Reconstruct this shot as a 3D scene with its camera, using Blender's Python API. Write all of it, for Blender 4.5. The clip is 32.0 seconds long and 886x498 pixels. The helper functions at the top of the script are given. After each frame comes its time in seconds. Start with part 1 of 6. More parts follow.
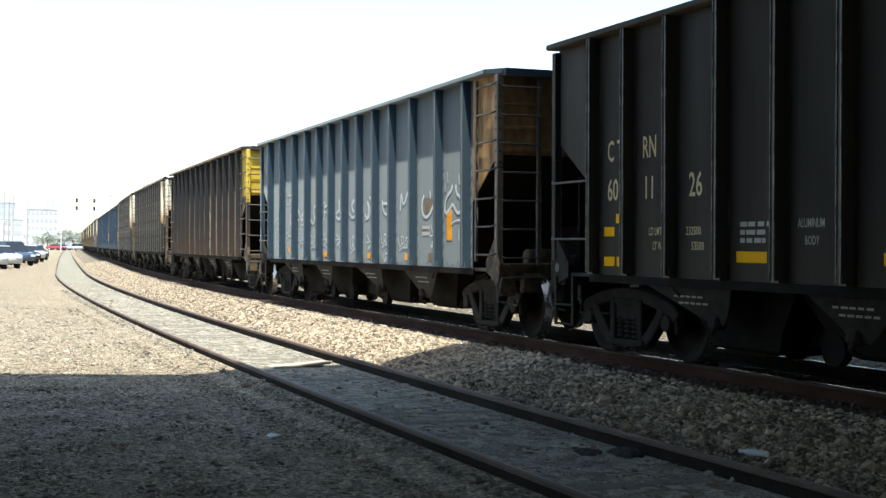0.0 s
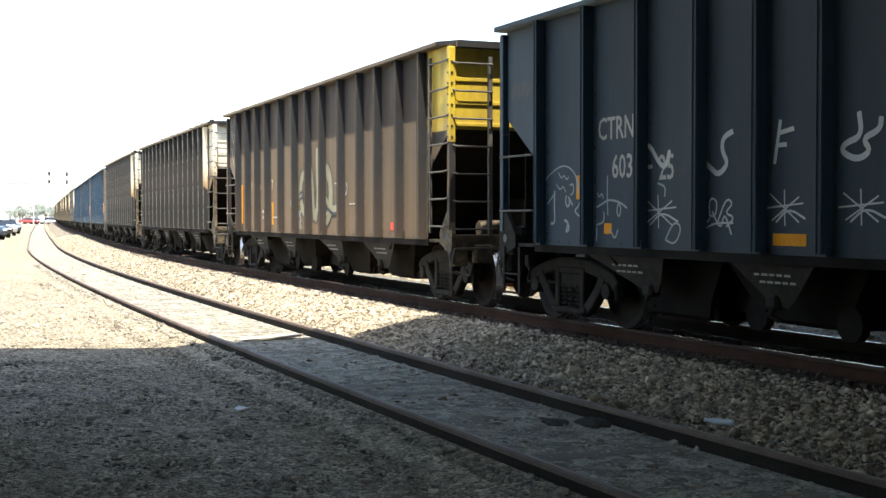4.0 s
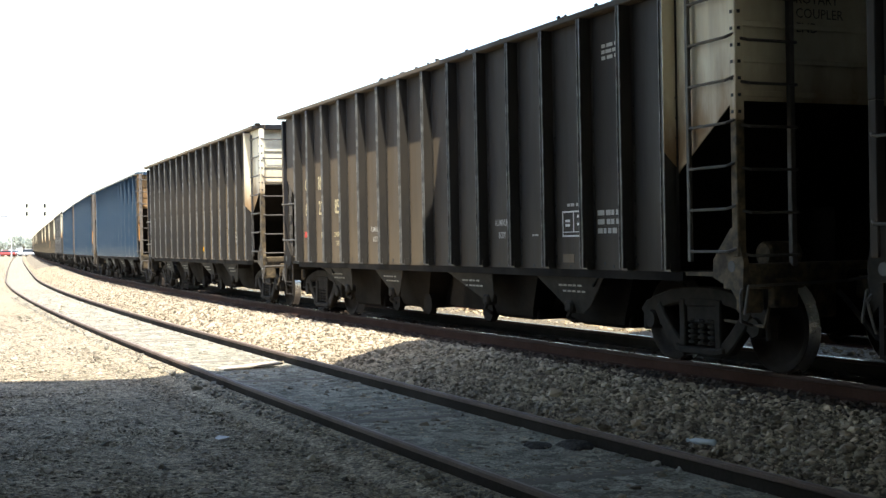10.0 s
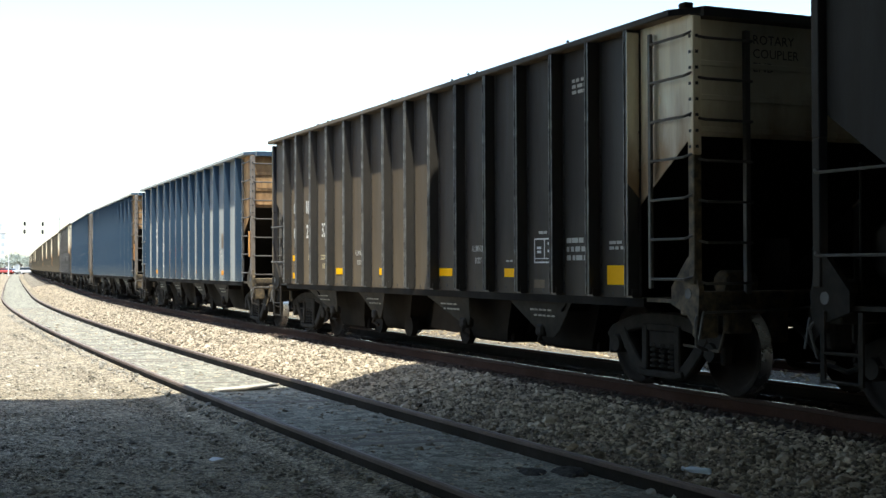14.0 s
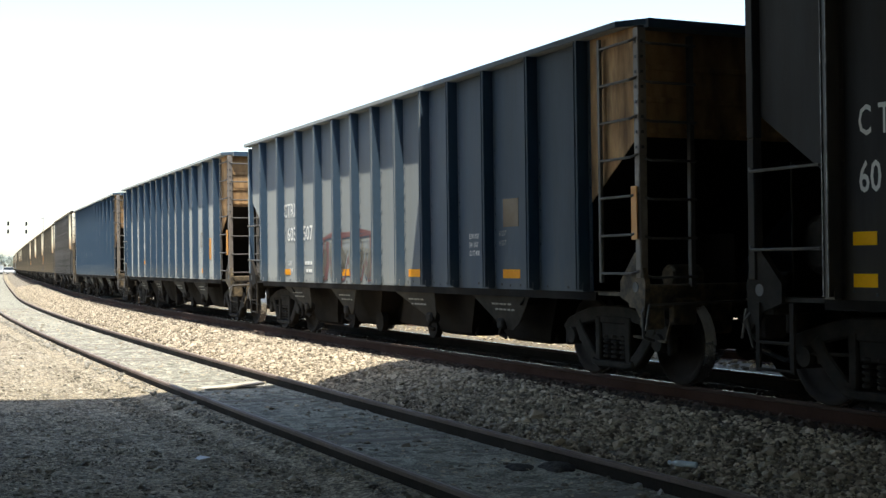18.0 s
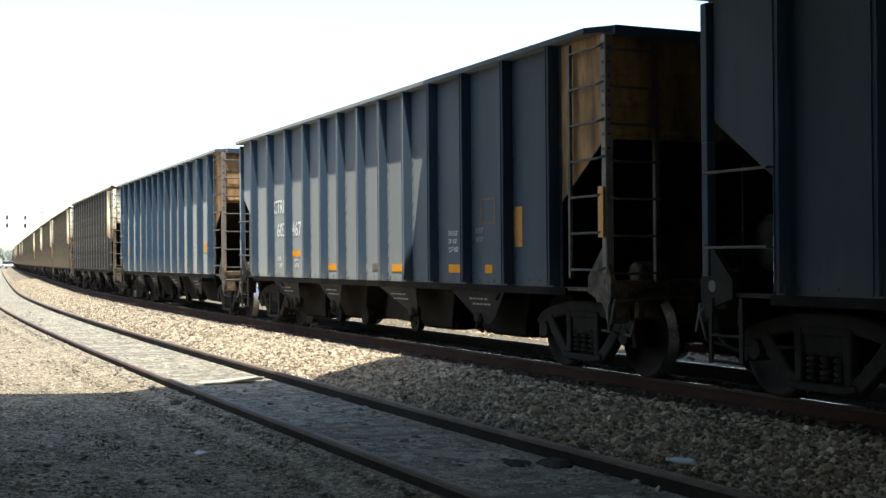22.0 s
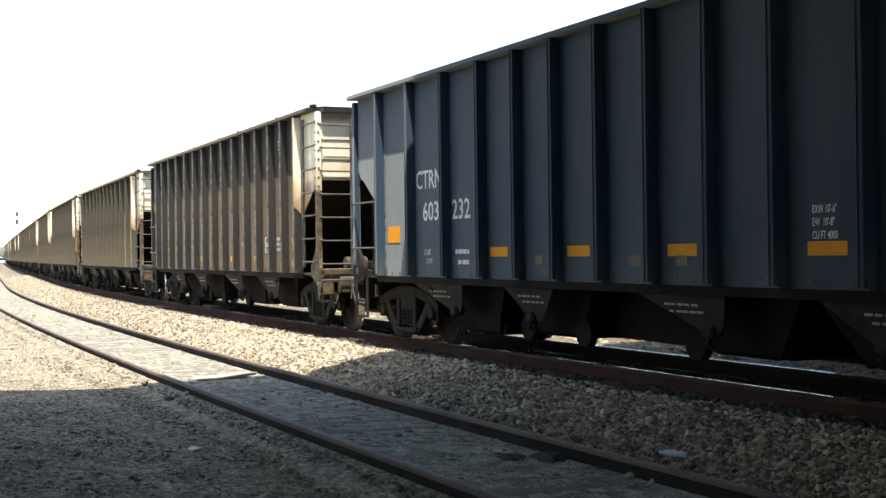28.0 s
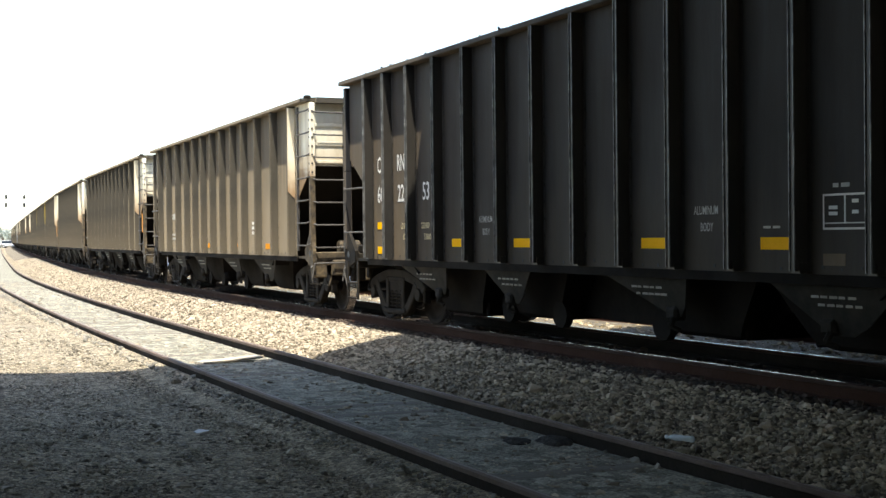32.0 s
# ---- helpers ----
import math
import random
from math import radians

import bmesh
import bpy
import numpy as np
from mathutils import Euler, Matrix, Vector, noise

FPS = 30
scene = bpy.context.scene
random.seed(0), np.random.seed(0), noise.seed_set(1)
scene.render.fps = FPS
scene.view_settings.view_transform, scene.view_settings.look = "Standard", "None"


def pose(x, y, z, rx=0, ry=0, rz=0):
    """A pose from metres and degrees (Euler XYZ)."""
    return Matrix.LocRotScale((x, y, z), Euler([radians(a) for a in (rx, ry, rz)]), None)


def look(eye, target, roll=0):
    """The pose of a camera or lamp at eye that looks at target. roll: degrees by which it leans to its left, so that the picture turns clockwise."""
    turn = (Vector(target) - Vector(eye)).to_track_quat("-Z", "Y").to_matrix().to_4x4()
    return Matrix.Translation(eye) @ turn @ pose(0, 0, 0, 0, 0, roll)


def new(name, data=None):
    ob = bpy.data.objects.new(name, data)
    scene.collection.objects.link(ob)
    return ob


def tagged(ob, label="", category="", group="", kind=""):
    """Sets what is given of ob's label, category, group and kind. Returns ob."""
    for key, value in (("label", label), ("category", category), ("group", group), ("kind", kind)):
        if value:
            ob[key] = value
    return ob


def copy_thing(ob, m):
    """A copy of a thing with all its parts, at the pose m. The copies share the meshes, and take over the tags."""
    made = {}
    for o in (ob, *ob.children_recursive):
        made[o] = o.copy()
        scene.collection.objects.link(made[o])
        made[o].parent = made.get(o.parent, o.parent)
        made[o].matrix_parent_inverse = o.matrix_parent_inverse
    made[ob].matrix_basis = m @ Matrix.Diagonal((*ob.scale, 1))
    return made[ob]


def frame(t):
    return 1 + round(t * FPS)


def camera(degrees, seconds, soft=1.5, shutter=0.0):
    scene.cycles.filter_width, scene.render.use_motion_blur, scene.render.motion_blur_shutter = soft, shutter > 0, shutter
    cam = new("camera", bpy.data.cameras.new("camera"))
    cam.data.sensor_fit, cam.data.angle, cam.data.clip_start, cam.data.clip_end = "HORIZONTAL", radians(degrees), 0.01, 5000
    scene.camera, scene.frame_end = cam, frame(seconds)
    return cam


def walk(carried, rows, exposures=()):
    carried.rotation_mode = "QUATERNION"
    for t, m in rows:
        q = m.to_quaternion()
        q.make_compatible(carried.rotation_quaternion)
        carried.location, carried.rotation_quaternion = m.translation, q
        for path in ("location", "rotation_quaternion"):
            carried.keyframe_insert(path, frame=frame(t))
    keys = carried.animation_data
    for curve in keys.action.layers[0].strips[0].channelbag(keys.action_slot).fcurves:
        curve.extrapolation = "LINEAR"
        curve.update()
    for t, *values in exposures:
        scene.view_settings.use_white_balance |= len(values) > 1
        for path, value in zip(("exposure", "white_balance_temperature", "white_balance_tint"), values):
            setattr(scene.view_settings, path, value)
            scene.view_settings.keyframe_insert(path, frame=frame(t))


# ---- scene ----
# Plan: x right of the near track, y along the near track away from the camera, z up; gravel lot at z = 0.
cam = camera(39.0, 32.0, soft=1.45)
EYE = (0.0, 0.0, 1.596)
PATH = [  # seconds, yaw, pitch, roll
    (0, -23.43, 0.11, -1.04), (0.5, -23.84, -0.15, -0.76), (1, -24.16, -0.12, -0.86), (1.5, -23.94, 0.04, -0.85), (2, -24.36, -0.58, -0.77),
    (2.5, -24.40, -0.77, -0.91), (4.5, -24.58, -1.21, -0.76), (5, -24.37, -0.97, -1.31), (5.5, -23.54, 0.15, -0.42), (6, -23.48, -0.49, -1.00),
    (6.5, -24.04, -0.41, -0.75), (7, -24.23, 0.46, -0.45), (7.5, -24.90, 0.63, -0.27), (8, -25.78, -0.29, 0.65), (8.5, -25.32, -0.46, 0.71),
    (9, -25.80, -1.51, 1.09), (9.5, -25.76, -1.12, 0.72), (10, -25.46, -0.01, 0.25), (10.5, -25.47, -0.18, 0.39), (11, -25.08, -0.24, 0.59),
    (11.5, -24.70, -0.17, 0.37), (12, -25.00, 0.46, 0.15), (12.5, -25.56, 0.93, -0.47), (13, -25.31, 1.09, -0.68), (13.5, -25.36, 1.06, -0.54),
    (14, -25.58, 1.10, -0.61), (14.5, -25.61, 0.93, -0.63), (15, -25.81, 1.48, -0.39), (15.5, -25.70, 1.32, -0.47), (17.5, -26.05, 0.82, -0.11),
    (18, -26.24, 0.94, -0.12), (18.5, -26.55, 1.16, -0.05), (19, -26.57, 1.02, 0.04), (19.5, -26.37, 0.86, 0.04), (20, -26.19, 0.77, -0.25),
    (20.5, -26.22, 0.68, -0.23), (21, -26.40, 0.54, -0.07), (21.5, -26.60, 0.64, -0.11), (22, -26.29, 0.75, -0.37), (22.5, -26.67, 0.56, -0.41),
    (23, -26.68, 0.34, -0.32), (23.5, -27.06, 0.41, -0.13), (24, -27.17, 0.57, 0.03), (24.5, -27.23, 0.71, -0.06), (25, -27.02, 0.12, 0.13),
    (25.5, -26.61, 0.32, 0.15), (27.5, -26.29, 0.20, -0.16), (28, -26.62, 0.50, -0.11), (28.5, -26.60, 0.29, 0.12), (29, -26.54, 0.19, -0.31),
    (29.5, -26.41, 0.11, -0.29), (30, -26.48, 0.05, -0.19), (30.5, -26.65, 0.18, -0.07), (31, -26.65, 0.18, -0.07), (31.5, -26.54, 0.22, -0.30),
    (32, -26.32, -0.23, -0.25),
]
SWAY = (-0.073, 0.033)      # the holder leans over after the first seconds
walk(cam, [(t, pose(EYE[0] + (SWAY[0] if t < 3 else 0), EYE[1] + (SWAY[1] if t < 3 else 0), EYE[2], 90 + p, r, y)) for t, y, p, r in PATH],
     exposures=[(t, e + 1.37, k, g) for t, e, k, g in ((0, 0.0, 6650, 6), (2.5, 0.05, 6650, 6), (4.5, 0.58, 6900, 9), (6, 0.46, 6900, 9), (9, 0.42, 6900, 9), (11, 0.44, 6800, 8), (13, 0.3, 6600, 6), (14.5, 0.0, 6500, 5), (18, 0.0, 6750, 7), (25, 0.0, 6850, 8), (28, 0.24, 6900, 9), (32, 0.18, 6850, 8))])

# ---- sky and sun ----
SUN = Vector((0.88, 1.8, -5.0)).normalized()      # the way that the light travels
world = bpy.data.worlds.new("world")
scene.world = world
world.use_nodes = True
wn = world.node_tree
sky = wn.nodes.new("ShaderNodeTexSky")
sky.sky_type, sky.sun_disc = "NISHITA", False
sky.sun_elevation = math.asin(-SUN.z)
sky.sun_rotation = math.atan2(-SUN.x, -SUN.y)
sky.air_density, sky.dust_density, sky.ozone_density = 1.0, 1.3, 0.8
wn.nodes["Background"].inputs["Strength"].default_value = 0.15
wn.links.new(sky.outputs["Color"], wn.nodes["Background"].inputs["Color"])
sun = new("sun", bpy.data.lights.new("sun", "SUN"))
sun.data.energy, sun.data.angle, sun.data.color = 3.45, radians(0.5), (1.0, 0.97, 0.90)
sun.matrix_world = look((-30, -60, 150), Vector((-30, -60, 150)) + SUN)


# ---- materials ----
def material(name, colour, second=None, rough=0.7, metal=0.0, grain=12.0, patch=1.2, bump=0.15, mix=0.6, dust=None, dust_amount=0.0, vary=0.0, stretch=(1, 1, 1), depth=0.02, film=0.0, film_tint=(0.8, 0.68, 0.47), gloss=0.5, chalk=0.0, pebble=0.0, pebble_tone=0.5, low_tint=None, runs=0.0, cobble=0.0):
    """colour and second mixed by fine grain and by broad patches, with dust on top and a fine relief."""
    m = bpy.data.materials.new(name)
    m.use_nodes = True
    t = m.node_tree
    b = t.nodes["Principled BSDF"]
    b.inputs["Roughness"].default_value, b.inputs["Metallic"].default_value = rough, metal
    b.inputs["Specular IOR Level"].default_value = gloss
    b.inputs["Diffuse Roughness"].default_value = chalk
    if film:      # dry dust film that brightens under grazing light
        b.inputs["Sheen Weight"].default_value, b.inputs["Sheen Roughness"].default_value = film, 0.55
        b.inputs["Sheen Tint"].default_value = (*film_tint, 1)
    second = second or tuple(c * 0.7 for c in colour)
    co = t.nodes.new("ShaderNodeTexCoord")
    mp = t.nodes.new("ShaderNodeMapping")
    mp.inputs["Scale"].default_value = stretch
    t.links.new(co.outputs["Object"], mp.inputs["Vector"])

    def cloud(scale, detail=5.0):
        n = t.nodes.new("ShaderNodeTexNoise")
        n.inputs["Scale"].default_value, n.inputs["Detail"].default_value = scale, detail
        n.inputs["Roughness"].default_value = 0.62
        t.links.new(mp.outputs["Vector"], n.inputs["Vector"])
        return n

    def blend(fac, a, c):
        x = t.nodes.new("ShaderNodeMix")
        x.data_type = "RGBA"
        for sock, v in ((x.inputs[0], fac), (x.inputs[6], a), (x.inputs[7], c)):
            if hasattr(v, "is_output"):
                t.links.new(v, sock)
            else:
                sock.default_value = v
        return x.outputs[2]

    def steps(src, lo, hi, top=1.0):
        r = t.nodes.new("ShaderNodeMapRange")
        r.inputs["From Min"].default_value, r.inputs["From Max"].default_value = lo, hi
        r.inputs["To Max"].default_value = top
        t.links.new(src, r.inputs["Value"])
        return r.outputs["Result"]

    fine, broad = cloud(grain), cloud(patch, 7.0)
    col = blend(steps(fine.outputs["Fac"], 0.35, 0.68, mix), (*colour, 1), (*second, 1))
    col = blend(steps(broad.outputs["Fac"], 0.38, 0.7, mix), col, (*second, 1))
    if dust:
        haze = cloud(patch * 2.3, 8.0)
        col = blend(steps(haze.outputs["Fac"], 0.3, 0.75, dust_amount), col, (*dust, 1))
    if runs:      # narrow vertical streaks where rain has carried the dirt down
        mr = t.nodes.new("ShaderNodeMapping")
        mr.inputs["Scale"].default_value = (1.0, 5.0, 0.3)
        t.links.new(co.outputs["Object"], mr.inputs["Vector"])
        nr = t.nodes.new("ShaderNodeTexNoise")
        nr.inputs["Scale"].default_value, nr.inputs["Detail"].default_value = 1.6, 6.0
        t.links.new(mr.outputs["Vector"], nr.inputs["Vector"])
        hr = t.nodes.new("ShaderNodeHueSaturation")
        tone = steps(nr.outputs["Fac"], 0.3, 0.7)
        tone.node.inputs["To Min"].default_value, tone.node.inputs["To Max"].default_value = 1 - runs, 1 + runs
        t.links.new(tone, hr.inputs["Value"])
        t.links.new(col, hr.inputs["Color"])
        col = hr.outputs["Color"]
    if low_tint:      # ragged tint growing downwards: colour, starting height, full height, amount
        tint, top, low, amount = low_tint
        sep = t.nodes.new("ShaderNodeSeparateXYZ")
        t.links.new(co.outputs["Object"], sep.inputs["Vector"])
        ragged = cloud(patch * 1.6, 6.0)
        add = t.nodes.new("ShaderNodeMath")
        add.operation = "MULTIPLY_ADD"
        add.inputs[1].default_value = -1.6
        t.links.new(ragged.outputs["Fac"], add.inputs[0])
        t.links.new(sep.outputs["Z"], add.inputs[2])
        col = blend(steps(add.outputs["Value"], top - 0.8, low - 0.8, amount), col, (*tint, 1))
    heights = fine.outputs["Fac"]
    if pebble:      # packed small stones, each of its own tone
        vo = t.nodes.new("ShaderNodeTexVoronoi")
        vo.inputs["Scale"].default_value, vo.inputs["Randomness"].default_value = pebble, 1.0
        t.links.new(mp.outputs["Vector"], vo.inputs["Vector"])
        sep = t.nodes.new("ShaderNodeSeparateColor")
        t.links.new(vo.outputs["Color"], sep.inputs["Color"])
        hv = t.nodes.new("ShaderNodeHueSaturation")
        tone = steps(sep.outputs["Red"], 0.0, 1.0)
        tone.node.inputs["To Min"].default_value, tone.node.inputs["To Max"].default_value = 1 - pebble_tone, 1 + pebble_tone
        t.links.new(tone, hv.inputs["Value"])
        t.links.new(col, hv.inputs["Color"])
        col = hv.outputs["Color"]
        heights = steps(vo.outputs["Distance"], 0.0, 0.6)
        heights.node.inputs["To Min"].default_value, heights.node.inputs["To Max"].default_value = 1.0, 0.0
    if cobble:      # larger stones and clumps among the small ones
        vo = t.nodes.new("ShaderNodeTexVoronoi")
        vo.inputs["Scale"].default_value, vo.inputs["Randomness"].default_value = cobble, 1.0
        bend = t.nodes.new("ShaderNodeVectorMath")
        bend.operation = "MULTIPLY_ADD"
        bend.inputs[1].default_value = (0.06, 0.06, 0.06)
        t.links.new(fine.outputs["Color"], bend.inputs[0])
        t.links.new(mp.outputs["Vector"], bend.inputs[2])
        t.links.new(bend.outputs["Vector"], vo.inputs["Vector"])
        sep = t.nodes.new("ShaderNodeSeparateColor")
        t.links.new(vo.outputs["Color"], sep.inputs["Color"])
        hv = t.nodes.new("ShaderNodeHueSaturation")
        tone = steps(sep.outputs["Green"], 0.0, 1.0)
        tone.node.inputs["To Min"].default_value, tone.node.inputs["To Max"].default_value = 0.55, 1.4
        t.links.new(tone, hv.inputs["Value"])
        t.links.new(col, hv.inputs["Color"])
        col = hv.outputs["Color"]
        both = t.nodes.new("ShaderNodeMath")
        both.operation = "ADD"
        lump = steps(vo.outputs["Distance"], 0.0, 0.7)
        lump.node.inputs["To Min"].default_value, lump.node.inputs["To Max"].default_value = 1.4, 0.0
        t.links.new(heights, both.inputs[0])
        t.links.new(lump, both.inputs[1])
        heights = both.outputs["Value"]
    if vary:
        info = t.nodes.new("ShaderNodeNewGeometry")
        hs = t.nodes.new("ShaderNodeHueSaturation")
        t.links.new(steps(info.outputs["Random Per Island"], 0.0, 1.0), hs.inputs["Value"])
        hs.inputs["Value"].default_value = 1.0
        rr = hs.inputs["Value"].links[0].from_node
        rr.inputs["To Min"].default_value, rr.inputs["To Max"].default_value = 1 - vary, 1 + vary
        t.links.new(col, hs.inputs["Color"])
        col = hs.outputs["Color"]
    t.links.new(col, b.inputs["Base Color"])
    if bump:
        bp = t.nodes.new("ShaderNodeBump")
        bp.inputs["Strength"].default_value, bp.inputs["Distance"].default_value = bump, depth
        t.links.new(heights, bp.inputs["Height"])
        t.links.new(bp.outputs["Normal"], b.inputs["Normal"])
    rv = steps(broad.outputs["Fac"], 0.3, 0.7)
    rv.node.inputs["To Min"].default_value, rv.node.inputs["To Max"].default_value = max(0.05, rough - 0.12), min(1.0, rough + 0.12)
    t.links.new(rv, b.inputs["Roughness"])
    return m


def plain(name, colour, rough=0.6, metal=0.0):
    return material(name, colour, tuple(c * 0.8 for c in colour), rough, metal, 40, 4, 0.05, 0.5)


streak = (1.0, 1.6, 0.35)
M_GROUND = material("gravel_dirt", (0.365, 0.308, 0.222), (0.225, 0.184, 0.124), 0.95, 0, 28, 0.35, 1.0, 0.75, depth=0.014, gloss=0.2, pebble=50.0, pebble_tone=0.65, cobble=17.0)
M_BALLAST = material("ballast_bed", (0.29, 0.246, 0.183), (0.135, 0.116, 0.09), 0.95, 0, 22, 0.5, 1.0, 0.8, depth=0.04, gloss=0.2, pebble=19.0, pebble_tone=0.55)
M_STONE = material("ballast_stone", (0.385, 0.318, 0.23), (0.2, 0.17, 0.127), 0.9, 0, 40, 3, 0.3, 0.5, vary=0.72, gloss=0.2)
# grease and the shade beside and under the train are in this colour
M_SHADESTONE = material("shaded_oily_stone", (0.10, 0.072, 0.054), (0.055, 0.04, 0.032), 0.85, 0, 40, 3, 0.3, 0.5, vary=0.5, gloss=0.3)
M_PEBBLE = material("lot_pebble", (0.38, 0.337, 0.262), (0.24, 0.21, 0.17), 0.9, 0, 40, 3, 0.3, 0.5, vary=0.6, gloss=0.2)
M_LOTMIX = material("mixed_lot_pebble", (0.34, 0.298, 0.228), (0.15, 0.135, 0.11), 0.9, 0, 40, 3, 0.3, 0.6, vary=0.8, gloss=0.2)
M_FARSTONE = material("dry_tan_stone", (0.40, 0.315, 0.19), (0.22, 0.17, 0.10), 0.9, 0, 40, 3, 0.3, 0.6, vary=0.5, gloss=0.2)
M_RAIL = material("rusty_rail", (0.055, 0.032, 0.023), (0.033, 0.02, 0.015), 0.85, 0.0, 30, 2, 0.3, 0.6, (0.08, 0.06, 0.046), 0.4, gloss=0.15)
M_SIDERAIL = material("brown_siding_rail", (0.16, 0.115, 0.09), (0.09, 0.066, 0.052), 0.8, 0.0, 30, 2, 0.3, 0.6, gloss=0.2)
M_WEB = material("red_brown_rail_web", (0.055, 0.025, 0.016), (0.03, 0.015, 0.010), 0.9, 0.0, 30, 2, 0.3, 0.6, gloss=0.12)
# siding web near black: the shade below the rail head is put into it
M_SIDEWEB = material("shaded_rusty_rail_web", (0.034, 0.026, 0.02), (0.018, 0.014, 0.011), 0.9, 0.0, 30, 2, 0.3, 0.6, gloss=0.1)
M_SHADEBED = material("shaded_oily_ballast", (0.05, 0.039, 0.03), (0.026, 0.02, 0.016), 0.9, 0, 22, 0.5, 1.0, 0.8, depth=0.04, gloss=0.15, pebble=19.0, pebble_tone=0.5)
M_FARBED = material("dry_tan_dirt", (0.21, 0.178, 0.125), (0.12, 0.10, 0.072), 0.95, 0, 22, 0.5, 1.0, 0.8, depth=0.04, gloss=0.2, pebble=19.0, pebble_tone=0.4)
M_RAILTOP = material("polished_rail", (0.62, 0.62, 0.62), (0.45, 0.44, 0.43), 0.24, 1.0, 60, 2, 0.03)
M_RAILDULL = material("worn_rail_top", (0.24, 0.19, 0.155), (0.15, 0.115, 0.092), 0.55, 0.15, 40, 2, 0.1)
M_TIE = material("weathered_tie", (0.24, 0.215, 0.18), (0.13, 0.113, 0.095), 0.95, 0, 18, 2.5, 0.6, 0.8, stretch=(0.4, 3, 3), gloss=0.2)
# deck tone set pale and cool to fill the shade below it
M_COOLDECK = material("cool_fill_deck", (0.57, 0.69, 0.77), (0.48, 0.58, 0.65), 0.9, 0, 14, 0.4, 0.2)
# kept near black so the unseen side walls return little light
M_BLOCKER = material("dark_blocker_concrete", (0.08, 0.078, 0.073), (0.05, 0.048, 0.045), 0.9, 0, 14, 0.4, 0.2)
M_BLACK = material("black_car_paint", (0.011, 0.0155, 0.025), (0.008, 0.011, 0.018), 0.6, 0, 16, 1.1, 0.06, 0.7, (0.047, 0.048, 0.05), 0.24, stretch=streak, film=0.175, film_tint=(0.92, 0.68, 0.37), gloss=0.14, chalk=1.0, low_tint=((0.11, 0.084, 0.054), 2.1, 1.0, 0.34), runs=0.25)
M_POST = material("black_post_paint", (0.034, 0.034, 0.034), (0.02, 0.021, 0.022), 0.42, 0, 16, 1.1, 0.04, 0.7, (0.1, 0.08, 0.056), 0.4, stretch=streak, gloss=0.4, chalk=1.0)
M_BROWN = material("dusty_brown_paint", (0.04, 0.04, 0.037), (0.025, 0.025, 0.024), 0.66, 0, 14, 0.9, 0.08, 0.7, (0.155, 0.132, 0.092), 0.5, stretch=streak, film=0.27, film_tint=(0.84, 0.66, 0.42), gloss=0.16, chalk=1.0, low_tint=((0.18, 0.145, 0.098), 2.4, 1.1, 0.45), runs=0.22)
M_SLATE = material("slate_paint_browner_below", (0.014, 0.021, 0.031), (0.009, 0.0135, 0.02), 0.66, 0, 14, 1.3, 0.08, 0.8, (0.062, 0.06, 0.057), 0.34, stretch=streak, film=0.21, film_tint=(0.88, 0.63, 0.36), gloss=0.16, chalk=1.0, low_tint=((0.115, 0.07, 0.04), 2.4, 1.0, 0.32), runs=0.38)
M_GREY = material("blue_grey_paint", (0.007, 0.041, 0.09), (0.005, 0.029, 0.064), 0.65, 0, 14, 0.9, 0.06, 0.6, (0.06, 0.09, 0.12), 0.2, stretch=streak, film=0.45, film_tint=(0.85, 0.83, 0.7), gloss=0.12, chalk=1.0, low_tint=((0.11, 0.12, 0.115), 1.4, 0.95, 0.35), runs=0.1)
M_DEEP = material("dark_blue_paint", (0.007, 0.036, 0.07), (0.005, 0.025, 0.05), 0.6, 0, 14, 0.9, 0.06, 0.6, (0.06, 0.09, 0.12), 0.2, stretch=streak, film=0.43, film_tint=(0.78, 0.82, 0.75), gloss=0.12, chalk=1.0, runs=0.1)
M_WHITE = material("rust_stained_white_paint", (0.80, 0.76, 0.61), (0.68, 0.59, 0.41), 0.6, 0, 9, 1.3, 0.08, 0.5, (0.42, 0.28, 0.15), 0.26, stretch=streak, gloss=0.3, low_tint=((0.30, 0.18, 0.085), 3.0, 2.4, 0.9), runs=0.15)
M_YELLOW = material("faded_yellow_paint", (0.64, 0.455, 0.035), (0.48, 0.33, 0.03), 0.55, 0, 9, 1.3, 0.06, 0.7, (0.2, 0.13, 0.05), 0.42, stretch=streak, low_tint=((0.16, 0.09, 0.035), 2.9, 2.4, 0.6), runs=0.18)
M_RUST = material("rusty_end_paint", (0.6, 0.37, 0.165), (0.3, 0.155, 0.065), 0.8, 0, 7, 1.6, 0.15, 0.75, (0.035, 0.028, 0.024), 0.78, stretch=streak, gloss=0.2, runs=0.25)
M_CAST = material("dirty_cast_steel", (0.019, 0.017, 0.0145), (0.012, 0.0105, 0.0095), 0.8, 0.0, 20, 3, 0.2, 0.7, (0.056, 0.045, 0.032), 0.4, gloss=0.12)
# lighter copy of the cast steel: sunlight on the leading ends put into colour
M_SUNSTEEL = material("sunlit_brown_steel", (0.17, 0.122, 0.062), (0.026, 0.021, 0.016), 0.8, 0.1, 9, 5, 0.2, 0.95)
# near black: the shade under the car body is put into this colour
M_UNDER = material("shaded_hopper_steel", (0.011, 0.0095, 0.0085), (0.006, 0.0055, 0.005), 0.85, 0, 16, 1.4, 0.1, 0.7, (0.026, 0.019, 0.013), 0.4, gloss=0.08)
M_GUSSET = material("dusty_hopper_plate", (0.021, 0.0195, 0.016), (0.013, 0.012, 0.010), 0.75, 0, 16, 2, 0.1, 0.7, (0.07, 0.058, 0.042), 0.4, gloss=0.12)
